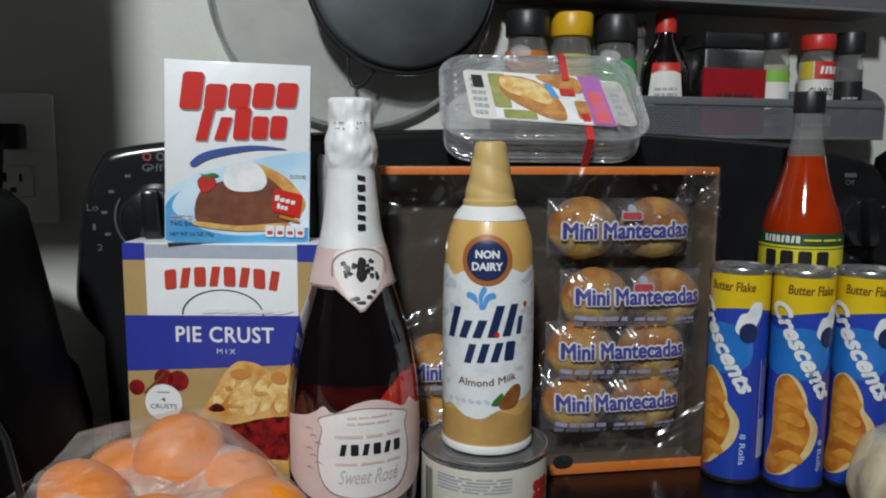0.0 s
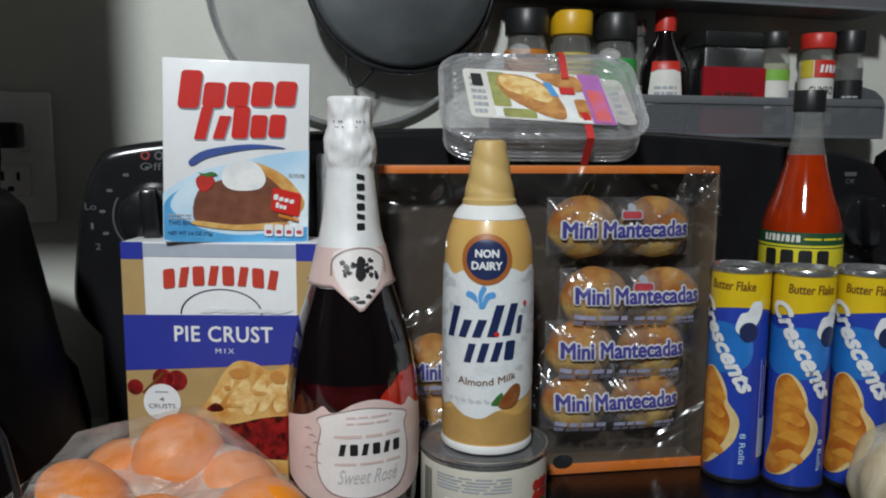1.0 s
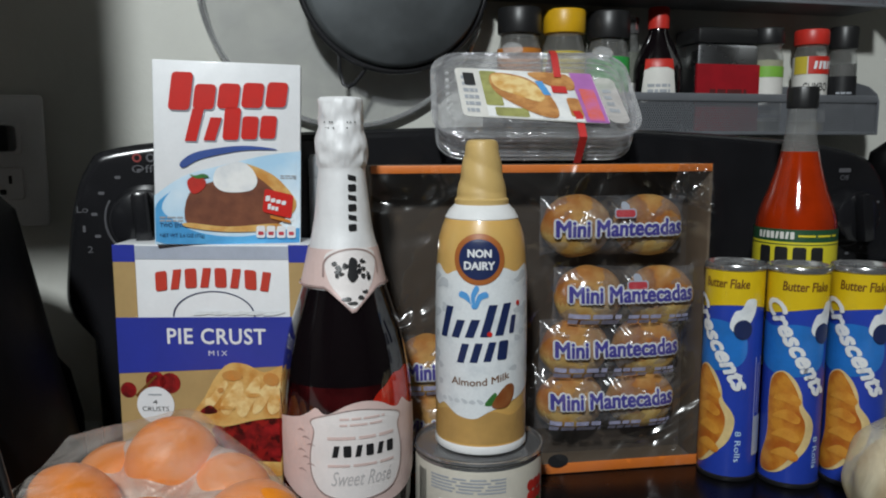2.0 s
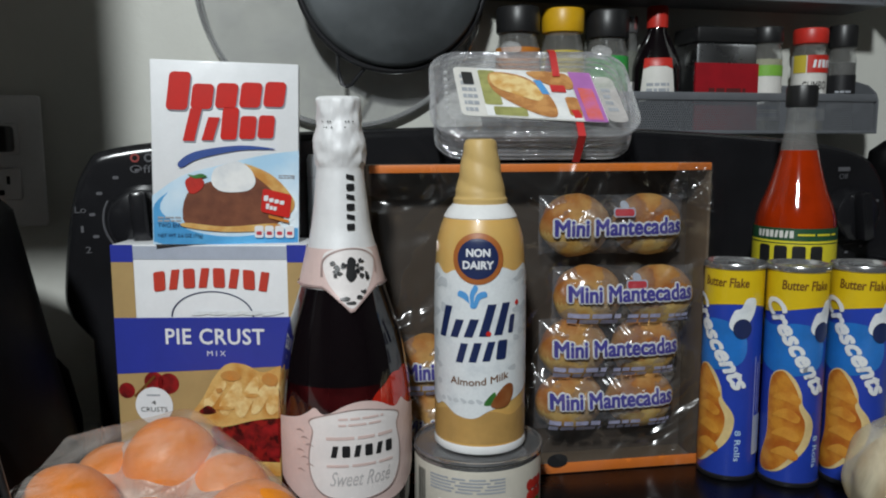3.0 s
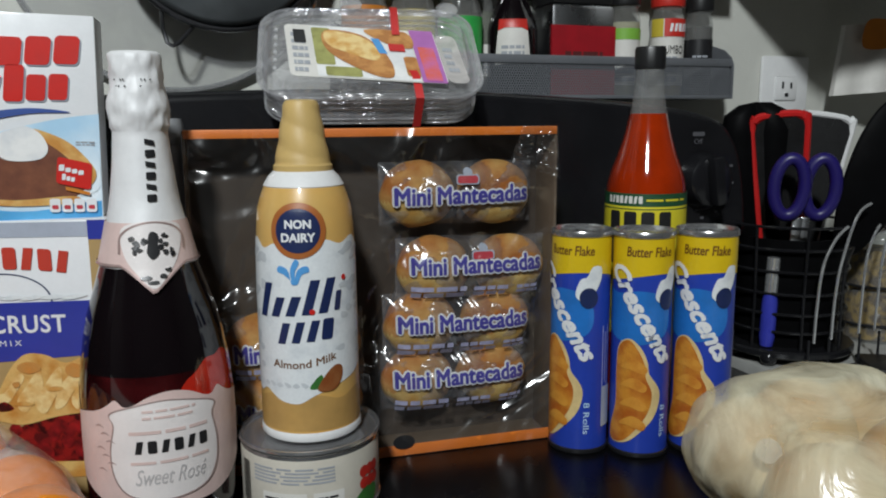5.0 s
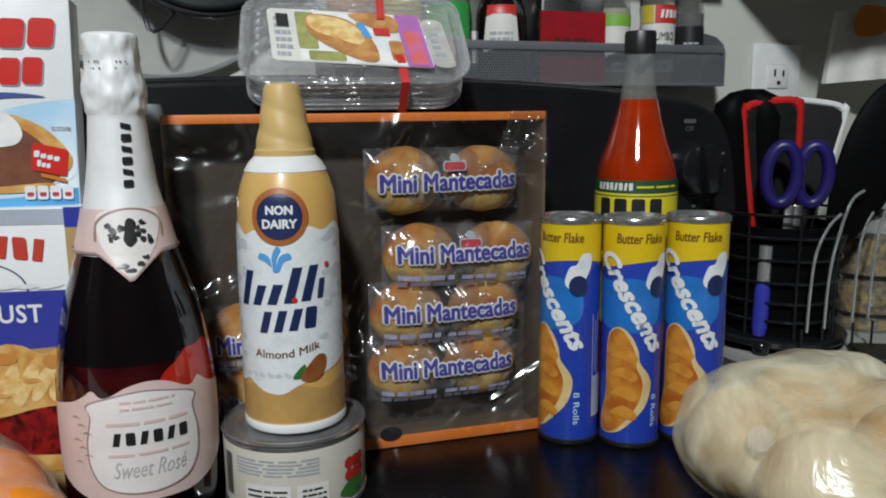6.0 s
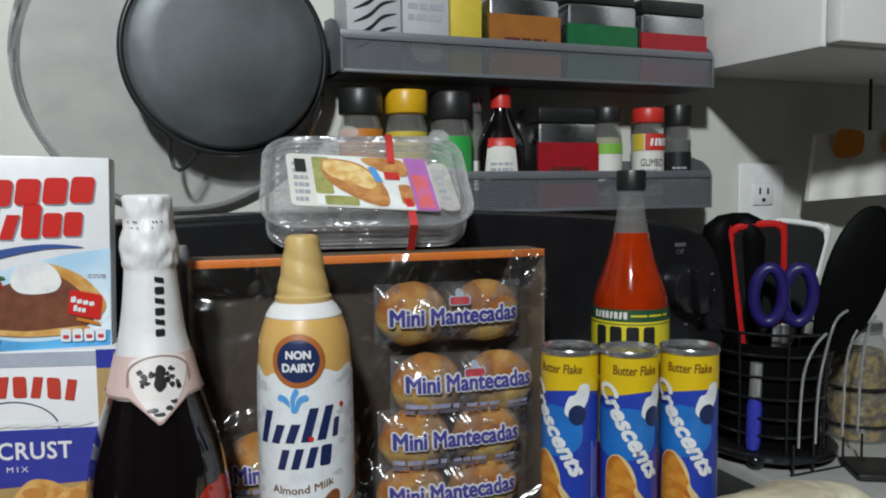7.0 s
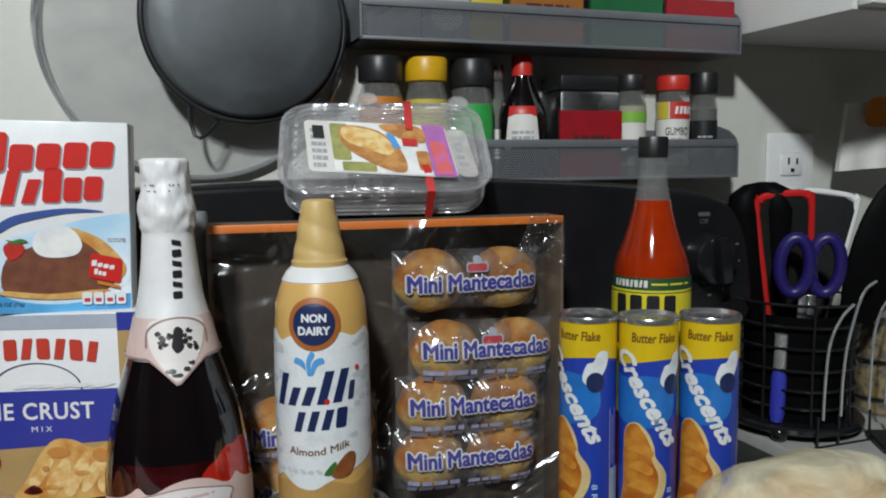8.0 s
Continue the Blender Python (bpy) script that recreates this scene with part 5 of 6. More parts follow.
part("side_panel", boxes((0, 0.0022, 0, TD, 0, TH, 0.0006)), M_card, tray)
part("side_panel", boxes((TW - 0.0022, TW, 0, TD, 0, TH, 0.0006)), M_card, tray)
part("top_panel", boxes((0.0023, TW - 0.0023, 0.0005, TD, TH - 0.0022, TH, 0.0006)), M_card, tray)
part("bottom_panel", boxes((0.0023, TW - 0.0023, 0.0005, TD, 0, 0.0022, 0.0006)), M_card, tray)
part("orange_top_strip", boxes((0.001, TW - 0.001, -0.0012, -0.0002, TH - 0.0055, TH + 0.0004, 0.0004)), M_orange, tray, "bright orange printed edge")
part("orange_bottom_strip", boxes((0.001, TW - 0.001, -0.0012, -0.0002, 0.0, 0.0085, 0.0004)), M_orange, tray, "bright orange printed edge")
bm = bmesh.new()
bmesh.ops.create_grid(bm, x_segments=70, y_segments=64, size=0.5)
for v in bm.verts:
    u, q = v.co.x + 0.5, v.co.y + 0.5
    edge = min(u, 1 - u, q, 1 - q)
    p = Vector((u * 9, q * 8, 0.3))
    v.co = Vector((u * TW, -0.0016 - 0.004 * min(1, edge * 9) * noise.noise(p) - 0.0012 * noise.noise(p * 3.1) * min(1, edge * 20), q * TH))
part("film", bm, M_film, tray, "wrinkled clear wrapping film")
bm = bmesh.new()
bmesh.ops.create_grid(bm, x_segments=26, y_segments=30, size=0.5)
for v in bm.verts:
    u, q = v.co.x + 0.5, v.co.y + 0.5
    p = Vector((u * 5 + q * 4, q * 7 - u * 3, 1.7))
    v.co = Vector((TW - 0.030 + 0.0302 * u - 0.010 * (1 - q) * (1 - u), -0.0040 + 0.0040 * u * q - 0.0045 * abs(noise.noise(p)) - 0.002 * noise.noise(p * 2.7), TH - 0.040 * (1 - q) * (1 - 0.35 * (1 - u)) + 0.001))
part("gathered_film", bm, M_crinkle, tray, "crinkled film gathered at the box corner")
printed("seal_spot", [disc(0.148, 0.0115, 0.0085, 28, 0.0055)], M_ink, tray, lift=0.0026)

MUFF_TOP = mat("muffin_crumb", (0.60, 0.34, 0.10), 0.75, vary=0.3, scale=45, second="#a8611c", ramp=(0.38, 0.66), bump=0.4, bscale=260, dist=0.001)
MUFF_CUP = mat("muffin_paler_side", (0.70, 0.53, 0.20), 0.75, vary=0.25, scale=50, second="#c08a34", bump=0.35, bscale=260, dist=0.001)


def muffin_pack(u, z, tilt, top_text=True, seed=1, small=True, height=0.048, rise=0.0, logo=True):
    """Two small muffins in a printed clear bag, in the tray's frame."""
    t = thing("muffin_pack", "two small golden muffins in a printed clear bag", "muffin pack", tray.matrix_world @ pose(u + 0.004, 0.0205, z, 0, tilt, 0), "muffin packs in the box")
    for k, cx in enumerate((-0.0315, 0.0295)):
        bm = bmesh.new()
        bmesh.ops.create_icosphere(bm, subdivisions=4, radius=1)
        for v in bm.verts:
            n = noise.noise(v.co * 2.2 + Vector((seed * 3 + k, 0, 0)))
            v.co = Vector((cx + v.co.x * 0.0290 * (1 + 0.05 * n), v.co.y * 0.0160 * (1 + 0.06 * n), v.co.z * 0.0252 * (1 + 0.05 * n)))
        for f in bm.faces:
            f.material_index = 1 if f.calc_center_median().z < -0.006 + 0.006 * noise.noise(f.calc_center_median() * 90) else 0
        part("muffin", bm, [MUFF_TOP, MUFF_CUP], t, "golden-brown muffin")
    bm = bmesh.new()
    bmesh.ops.create_grid(bm, x_segments=44, y_segments=24, size=0.5)
    sv = Vector((seed * 1.7, 0, 0))
    W, H = 0.122, height
    for v in bm.verts:
        a, b = v.co.x * 2, v.co.y * 2
        bulge = max(0, 1 - a ** 6) * max(0, 1 - b * b) ** 0.5
        y = -0.0185 * bulge + 0.002 - 0.0022 * noise.noise(Vector((a * 5, b * 4, 0)) + sv) - 0.0010 * noise.noise(Vector((a * 17, b * 9, 3)) + sv)
        v.co = Vector((a * W / 2, max(y, -0.0195), b * H / 2 * (1 + 0.06 * noise.noise(Vector((a * 3, 0, 7)) + sv))))
    part("bag", bm, M_wrap, t, "crinkled clear plastic bag")
    surf = lambda q, r, lift: Vector((q, -0.0180 * max(0, 1 - (2 * q / W) ** 6) * max(0.02, 1 - (2 * r / H) ** 2) ** 0.5 - 0.0012 - lift, r))
    if top_text:
        printed("lettering_outline", lettering("Mini Mantecadas", -0.0515, 0.0515, rise - 0.0062, rise + 0.0062, weight=0.0019, tilt=1.0), M_white, t, surf, 0.0008, 0.006)
        printed("lettering", lettering("Mini Mantecadas", -0.0515, 0.0515, rise - 0.0062, rise + 0.0062, weight=0.0006, tilt=1.0), M_purple, t, surf, 0.0012, 0.006)
    if logo:
        printed("logo", [rrect(-0.005, 0.011, 0.0085, 0.0140, 0.002, shear=0.1)], M_logo, t, surf, 0.0008, 0.006)
        printed("logo_edge", [rrect(-0.006, 0.012, 0.0076, 0.0149, 0.002, shear=0.1)], M_shadowp, t, surf, 0.0005, 0.006)
        printed("logo_top", [disc(0.004, 0.0165, 0.0036, 16, 0.0036)], M_shadowp, t, surf, 0.0006, 0.006)
    if small:
        s = random.Random(seed)
        low = lambda q, r, lift: Vector((q, -0.0178 * max(0, 1 - (2 * q / W) ** 6) * max(0.02, 1 - (2 * r / H) ** 4) ** 0.5 - 0.0012 - lift, r))
        printed("small_print", bars(-0.052, -0.010, -0.0205, -0.0105, 2, s, 0.75) + bars(-0.004, 0.025, -0.0200, -0.0110, 2, s, 0.7) + bars(0.031, 0.050, -0.0190, -0.0115, 2, s, 0.7), M_bartext, t, low, 0.0012, 0.006)
    return t


muffin_pack(0.194, 0.1985, 0.3, True, 1, False)
muffin_pack(0.206, 0.1405, 1.0, True, 2, rise=0.0045)
muffin_pack(0.195, 0.0970, 0.8, True, 3, rise=0.0038, logo=False)
muffin_pack(0.192, 0.0530, 0.5, True, 4, rise=0.0050, logo=False)
for z, tilt, seed in ((0.0900, -1.0, 5), (0.0440, 0.6, 6)):
    muffin_pack(0.067, z, tilt, True, seed, logo=False).scale = (0.85, 1, 1)

# clear pastry tray that leans on the box
PW, PL = 0.166, 0.112
pc = thing("pastry_tray", "clear plastic pastry tray with photo label and red tape", "food tray", pose(0.0835, 0.122, 0.3060, 40, 0, -12.5))


def rr3(w, l, r, z):
    return [(u, v, z) for u, v in rrect(-w / 2, w / 2, -l / 2, l / 2, r, 6)]


def shell(levels):
    bm = bmesh.new()
    rings = [[bm.verts.new(p) for p in rr3(*lv)] for lv in levels]
    n = len(rings[0])
    for a, b in zip(rings, rings[1:]):
        for i in range(n):
            bm.faces.new((a[i], a[(i + 1) % n], b[(i + 1) % n], b[i]))
    bm.faces.new(rings[-1])
    bmesh.ops.recalc_face_normals(bm, faces=bm.faces)
    return bm


part("lid", shell([(PW, PL, 0.026, -0.001), (PW + 0.001, PL + 0.001, 0.026, 0.001), (PW - 0.006, PL - 0.006, 0.024, 0.002), (PW - 0.012, PL - 0.012, 0.022, -0.001), (PW - 0.020, PL - 0.020, 0.020, 0.006), (PW - 0.028, PL - 0.028, 0.017, 0.007)]), M_tray, pc, "domed clear lid")
part("base", shell([(PW - 0.001, PL - 0.001, 0.026, -0.0015), (PW - 0.006, PL - 0.006, 0.024, -0.003), (PW - 0.010, PL - 0.010, 0.022, -0.016), (PW - 0.006, PL - 0.006, 0.022, -0.018), (PW - 0.016, PL - 0.016, 0.02, -0.030), (PW - 0.030, PL - 0.030, 0.016, -0.033)]), M_tray, pc, "ribbed clear base")
rim = bmesh.new()
tube(rim, rr3(PW, PL, 0.026, -0.0002), 0.0014, 6, True)
part("rim", rim, M_tray, pc)
for zz in (-0.007, -0.012, -0.022, -0.026):
    rb = bmesh.new()
    tube(rb, rr3(PW - 0.007, PL - 0.007, 0.024, zz), 0.0010, 6, True)
    part("rib", rb, M_tray, pc)
nubs = bmesh.new()
for k in range(6):
    bmesh.ops.create_icosphere(nubs, subdivisions=2, radius=0.0016, matrix=Matrix.Translation((-PW / 2 + 0.0125, -0.026 + 0.0095 * k, 0.004)))
part("grip_bumps", nubs, M_whitep, pc)
top_map = lambda u, v, lift: Vector((u * 1.0 - v * 0.08 + 0.002, v * 0.92 - u * 0.09 - 0.0125, 0.0075 + lift))
printed("label", [rrect(-0.064, 0.050, -0.036, 0.034, 0.005)], M_paperw, pc, top_map, 0.0004)
printed("label_end", [rrect(0.0502, 0.066, -0.034, 0.030, 0.006)], M_sticker, pc, top_map, 0.0004)
printed("photo", [rrect(-0.044, 0.030, -0.035, 0.033, 0.001)], M_cream, pc, top_map, 0.0008)
printed("olive_photo", [rrect(-0.044, -0.030, -0.020, 0.030, 0.002), rrect(-0.038, -0.012, -0.034, -0.022, 0.002)], M_olive, pc, top_map, 0.0011)
printed("pastry_photo", [spline([(-0.034, 0.026), (-0.006, 0.022), (0.010, -0.006), (0.010, -0.032), (-0.008, -0.028), (-0.034, -0.002)], 5), spline([(-0.004, 0.030), (0.028, 0.030), (0.03, 0.008), (0.012, 0.012)], 4), rrect(0.021, 0.031, -0.030, -0.004, 0.003)], M_pastry, pc, top_map, 0.0014)
printed("pastry_top", [spline([(-0.033, 0.025), (-0.008, 0.020), (0.004, 0.002), (0.000, -0.012), (-0.018, -0.004), (-0.033, 0.006)], 5)], M_crustl, pc, top_map, 0.0016)
printed("ribbon_photo", [[(0.000, 0.018), (0.006, 0.018), (0.010, -0.002), (0.004, -0.002)]], M_lblue, pc, top_map, 0.0017)
printed("violet_strip", [rrect(0.031, 0.049, -0.036, 0.034, 0.0005)], M_violet, pc, top_map, 0.0011)
printed("magenta_panel", [rrect(0.034, 0.046, -0.034, 0.010, 0.001)], M_pinkp, pc, top_map, 0.0015)
printed("small_print", bars(-0.060, -0.048, -0.030, 0.026, 6, rng), M_label_gray, pc, top_map, 0.0008)
printed("small_print", bars(0.053, 0.061, -0.020, 0.016, 4, rng), M_label_gray, pc, top_map, 0.0008)
printed("bar_code", [rrect(-0.058, -0.049, 0.008, 0.026, 0.0005, 2)], M_ink, pc, top_map, 0.0011)
printed("flag_photo", [rrect(0.012, 0.024, 0.002, 0.012, 0.001)], M_redtape, pc, top_map, 0.0018)
for path in ([(0.022, PL / 2 + 0.001, -0.022), (0.022, PL / 2 + 0.0018, 0.002), (0.021, PL / 2 - 0.014, 0.0094), (0.0200, 0.008, 0.0100)],
             [(0.029, -0.036, 0.0098), (0.031, -PL / 2 + 0.014, 0.0094), (0.033, -PL / 2 - 0.0022, 0.002), (0.032, -PL / 2 - 0.0012, -0.026)]):
    tape, prev = bmesh.new(), None
    for x, y, z in path:
        pair = [tape.verts.new((x - 0.003, y, z)), tape.verts.new((x + 0.003, y, z))]
        if prev:
            tape.faces.new((prev[0], prev[1], pair[1], pair[0]))
        prev = pair
    part("red_tape", tape, M_redtape, pc, "strip of red tape")
part("round_tab", lathe([(0, 0), (0.009, 0), (0.009, 0.002), (0, 0.002)], 24), M_tray, pc, m=pose(-0.012, PL / 2 + 0.004, 0.0012))
part("round_tab", lathe([(0, 0), (0.009, 0), (0.009, 0.002), (0, 0.002)], 24), M_tray, pc, m=pose(0.066, PL / 2 - 0.002, 0.0012))

# steel canister between the bottle and the box
cn = thing("steel_canister", "shiny stainless steel canister standing behind the wine bottle", "canister", pose(-0.078, 0.1268, 0.0005))
part("canister_body", lathe([(0, 0), (0.0215, 0), (0.0222, 0.002), (0.0222, 0.236), (0.0216, 0.238), (0, 0.238)], 48), M_canister, cn)
part("canister_lid", lathe([(0, 0.2382), (0.0220, 0.2382), (0.0224, 0.240), (0.0224, 0.252), (0.021, 0.256), (0, 0.257)], 48), M_canister, cn)


# refrigerated dough tubes
M_croissh = mat("croissant_sheen_print", (0.69, 0.305, 0.042), 0.42, vary=0.3, scale=75, second="#c07020", ramp=(0.45, 0.7), coat=0.2)
def dough_tube(x, y, yaw, label):
    t = thing("dough_tube", label, "dough can", pose(x, y, 0.0005, 0, 0, yaw), "dough tubes on the stove")
    r = 0.0222
    part("cardboard_tube", lathe([(0, 0.003), (r, 0.003), (r, 0.169), (0, 0.169)], 56), M_cblue, t, "cobalt-blue printed tube")
    part("metal_end", lathe([(r - 0.0035, 0.1672), (r - 0.002, 0.170), (r + 0.0006, 0.1722), (r + 0.0012, 0.171), (r + 0.0011, 0.168), (r + 0.0002, 0.1672)], 56), M_tin, t)
    part("metal_lid", lathe([(0, 0.1692), (r - 0.006, 0.1692), (r - 0.0055, 0.1692), (r - 0.0035, 0.1694)], 48), M_steel, t)
    part("metal_end", lathe([(0, 0.0), (r + 0.0008, 0.0), (r + 0.0012, 0.001), (r + 0.0010, 0.0030), (r + 0.0001, 0.0036)], 56), M_darkwire, t)
    mp = round_map(r)
    w = math.pi * r
    edge = [(u, 0.138 + 0.0035 * math.sin(u * 60 + 0.6)) for u in np.linspace(-w, w, 49)]
    printed("yellow_band", [[a, b, (b[0], 0.1672), (a[0], 0.1672)] for a, b in zip(edge, edge[1:])], M_yellow, t, mp, 0.0003)
    printed("lettering", lettering("Butter Flake", -0.0116, 0.0230, 0.1545, 0.1615, shear=0.1, weight=0.0002), M_brownink, t, mp, 0.0006, 0.003)
    printed("azure_swirl", [spline([(-0.034, 0.128), (-0.018, 0.126), (0.0, 0.129), (0.018, 0.124), (0.024, 0.108), (0.018, 0.094), (-0.004, 0.088), (-0.026, 0.094), (-0.036, 0.108)], 6)], M_cblue2, t, mp, 0.0003, 0.003, label="azure swirl print")
    printed("croissant", [spline([(-0.0165, 0.086), (-0.0075, 0.0925), (0.001, 0.086), (0.0060, 0.075), (0.0075, 0.066), (0.0145, 0.056), (0.0165, 0.047), (0.0130, 0.034), (0.0045, 0.023), (-0.008, 0.0115), (-0.0215, 0.0095), (-0.0245, 0.018), (-0.0185, 0.040), (-0.0185, 0.066)], 5)], M_croissl, t, mp, 0.0006, 0.003)
    printed("croissant_crust", [spline([(-0.0160, 0.085), (-0.008, 0.0915), (-0.001, 0.084), (0.0040, 0.073), (0.0050, 0.063), (0.0095, 0.052), (0.0085, 0.040), (0.0020, 0.027), (-0.010, 0.0125), (-0.0210, 0.0105), (-0.024, 0.018), (-0.018, 0.040), (-0.018, 0.066)], 5)], M_croiss, t, mp, 0.0009, 0.003)
    printed("croissant_fold", [spline([(-0.014, z), (-0.004, z + 0.007), (0.0055, z + 0.001), (0.0035, z - 0.004), (-0.006, z - 0.001)], 4) for z in (0.026, 0.041, 0.056, 0.070)], M_croissh, t, mp, 0.0012, 0.003)
    tx = lettering("Crescents", -0.041, 0.041, -0.0066, 0.0060, shear=0.25, weight=0.0009)
    a = radians(-60)
    for v in tx.verts:
        x_, y_ = v.co.x, v.co.y
        v.co = (0.0015 + x_ * math.cos(a) - y_ * math.sin(a), 0.1115 + x_ * math.sin(a) + y_ * math.cos(a), 0)
    printed("lettering", tx, M_white, t, mp, 0.0012, 0.003)
    printed("white_patch", [spline([(0.010, 0.124), (0.013, 0.136), (0.018, 0.1385), (0.022, 0.146), (0.029, 0.1455), (0.029, 0.137), (0.025, 0.128), (0.018, 0.119)], 5)], M_splash, t, mp, 0.0009, 0.003)
    printed("logo_disc", [disc(0.0195, 0.1225, 0.0068, 28, 0.0078)], M_navy, t, mp, 0.0012, 0.003)
    er = lettering("8 Rolls", -0.0125, 0.0125, -0.0022, 0.0024)
    for v in er.verts:
        x_, y_ = v.co.x, v.co.y
        v.co = (0.0195 + y_, 0.0285 - x_, 0)
    printed("lettering", er, M_sky, t, mp, 0.0006, 0.003)
    printed("fact_panel", [rrect(0.0325, 0.0332, 0.05, 0.10, 0.0003, 2), rrect(0.0385, 0.0392, 0.05, 0.10, 0.0003, 2), rrect(0.0355, 0.0362, 0.055, 0.095, 0.0003, 2)], M_bartext, t, mp, 0.0005, 0.003)
    printed("bar_code", [rrect(0.0325, 0.046, 0.020, 0.052, 0.0006, 2)], M_shadowp, t, mp, 0.0005, 0.003)
    return t


first = dough_tube(0.263, 0.0145, -36, "blue and yellow crescent dough tube with metal ends")
for x, y, yaw in ((0.2238, 0.0385, -66), (0.3105, 0.0015, -52)):
    copy_thing(first, pose(x, y, 0.0005, 0, 0, yaw))

# hot sauce
HS = [(0.0, 0.002), (0.030, 0.001), (0.0325, 0.004), (0.0332, 0.02), (0.0334, 0.10), (0.0333, 0.182), (0.0328, 0.191), (0.0318, 0.2005), (0.0289, 0.2110), (0.0240, 0.2235), (0.0200, 0.2365), (0.0168, 0.2490), (0.0150, 0.2575)]
hs = thing("hot_sauce_bottle", "glass bottle of orange-red hot sauce with a yellow label", "bottle", pose(0.3105, 0.0815, 0.0005, 0, 0, -39))
part("sauce", lathe(HS + [(0, 0.2575)], 56), M_hot, hs, "orange-red sauce filling the glass")
part("glass_neck", lathe([(0.0151, 0.2572), (0.0132, 0.268), (0.0118, 0.280), (0.0112, 0.2965)], 48), M_jarglass, hs)
part("cap", lathe([(0, 0.2935), (0.0124, 0.2935), (0.0126, 0.295), (0.0126, 0.309), (0.0118, 0.311), (0, 0.311)], 40, wob=lambda a, z: 0.012 * math.sin(28 * a)), M_cap, hs)
hm = round_map(0.0334)
printed("yellow_label", [[(-0.08, 0.075), (0.08, 0.075), (0.08, 0.183), (-0.08, 0.183)]], M_hotlabel, hs, hm, 0.0003, 0.004)
printed("green_band", [[(-0.08, 0.183), (0.08, 0.183), (0.08, 0.1935), (-0.08, 0.1935)]], M_dgreen, hs, hm, 0.0003, 0.004)
print_pieces("brand_mark", mark("bsbbsbsb", -0.031, 0.000, 0.1855, 0.006, 0.3), M_paperw, hs, hm, 0.0006, 0.004)
printed("small_print", bars(0.003, 0.040, 0.1875, 0.1895, 1, rng, 0.8), M_hotlabel, hs, hm, 0.0006, 0.004)
print_pieces("name_mark", mark("bbbb", -0.029, 0.024, 0.135, 0.044, 0.35), M_ink, hs, hm, 0.0006, 0.004)
printed("label_line", [[(-0.08, 0.1805), (0.08, 0.1805), (0.08, 0.1813), (-0.08, 0.1813)]], M_dgreen, hs, hm, 0.0006, 0.004)

# oranges in a bag
ORANGES = [(-0.203, 0.036, 0.053, 0.033), (-0.262, -0.004, 0.039, 0.036), (-0.152, -0.046, 0.036, 0.035), (-0.300, 0.036, 0.036, 0.034), (-0.212, -0.050, 0.0345, 0.034),
           (-0.240, 0.050, 0.0332, 0.033), (-0.168, 0.016, 0.0322, 0.032), (-0.275, -0.066, 0.034, 0.034)]
for x, y, z, r in ORANGES:
    t = thing("orange", "ripe orange with dimpled peel inside a milky plastic bag", "orange", pose(x, y, z), "oranges in the bag")
    bm = bmesh.new()
    bmesh.ops.create_icosphere(bm, subdivisions=4, radius=r * 0.93)
    for v in bm.verts:
        v.co *= 1 + 0.02 * noise.noise(v.co * 40 + Vector((x * 50, 0, 0)))
        if v.co.z > r * 0.9:
            v.co.z -= (v.co.z - r * 0.9) * 0.7
    ob = part("peel", bm, M_orangefruit, t)
    ob.matrix_basis = pose(0, 0, 0, 40 * math.sin(x * 90), 50 * math.cos(y * 70), x * 900)
ob = thing("produce_bag", "milky translucent plastic bag full of oranges", "plastic bag", pose(0, 0, 0))
part("plastic", taut_bag([(x, y, z, r * 1.01) for x, y, z, r in ORANGES], (-0.22, -0.01, 0.035), (-0.190, 0.040, 0.091), 0.0055, 22, 3.0), M_obag, ob)
part("tucked_fold", lump(ORANGES, (-0.22, 0.0, 0.03), 6, -0.0045, 0.0045, 26, 0.002, 5.0, 62, 10), M_ofold, ob, "milky folds of film tucked between the fruit")

# bread rolls in a bag
ROLLS = [(0.270, -0.100, 0.042, 0.041), (0.312, -0.098, 0.047, 0.042), (0.352, -0.105, 0.042, 0.044), (0.330, -0.175, 0.045, 0.045), (0.41, -0.15, 0.040, 0.040), (0.262, -0.170, 0.040, 0.040)]
for x, y, z, r in ROLLS:
    t = thing("bread_roll", "pale round bread roll inside a cloudy plastic bag", "bread roll", pose(x, y, z), "bread rolls in the bag")
    bm = bmesh.new()
    bmesh.ops.create_icosphere(bm, subdivisions=4, radius=r * 0.86)
    for v in bm.verts:
        v.co *= 1 + 0.05 * noise.noise(v.co * 22 + Vector((x * 50, 0, 0)))
    part("crust", bm, M_bread, t)
bb = thing("bread_bag", "cloudy plastic bag of pale bread rolls lying on the stove", "plastic bag", pose(0, 0, 0))
part("plastic", lump(ROLLS, (0.325, -0.135, 0.045), 6, 0.006, 0.006, 18, 0.001, 4.0, 110, 45), M_bbag, bb)

st = part("sticker", lathe([(0, 0.0), (0.0075, 0.0), (0.0073, 0.0004), (0, 0.0006)], 28), M_sticker, bb, "small pale sticker", look((0.2468, -0.138, 0.0617), (-0.09, -0.49, 0.26)) @ pose(0, 0, 0, 180, 0, 0))
# ---------------------------------------------------------------- counter things
UX, UY, UZ = 0.533, 0.145, 0.0102
uh = thing("utensil_holder", "round black wire utensil holder on ball feet", "utensil holder", pose(UX, UY, UZ))
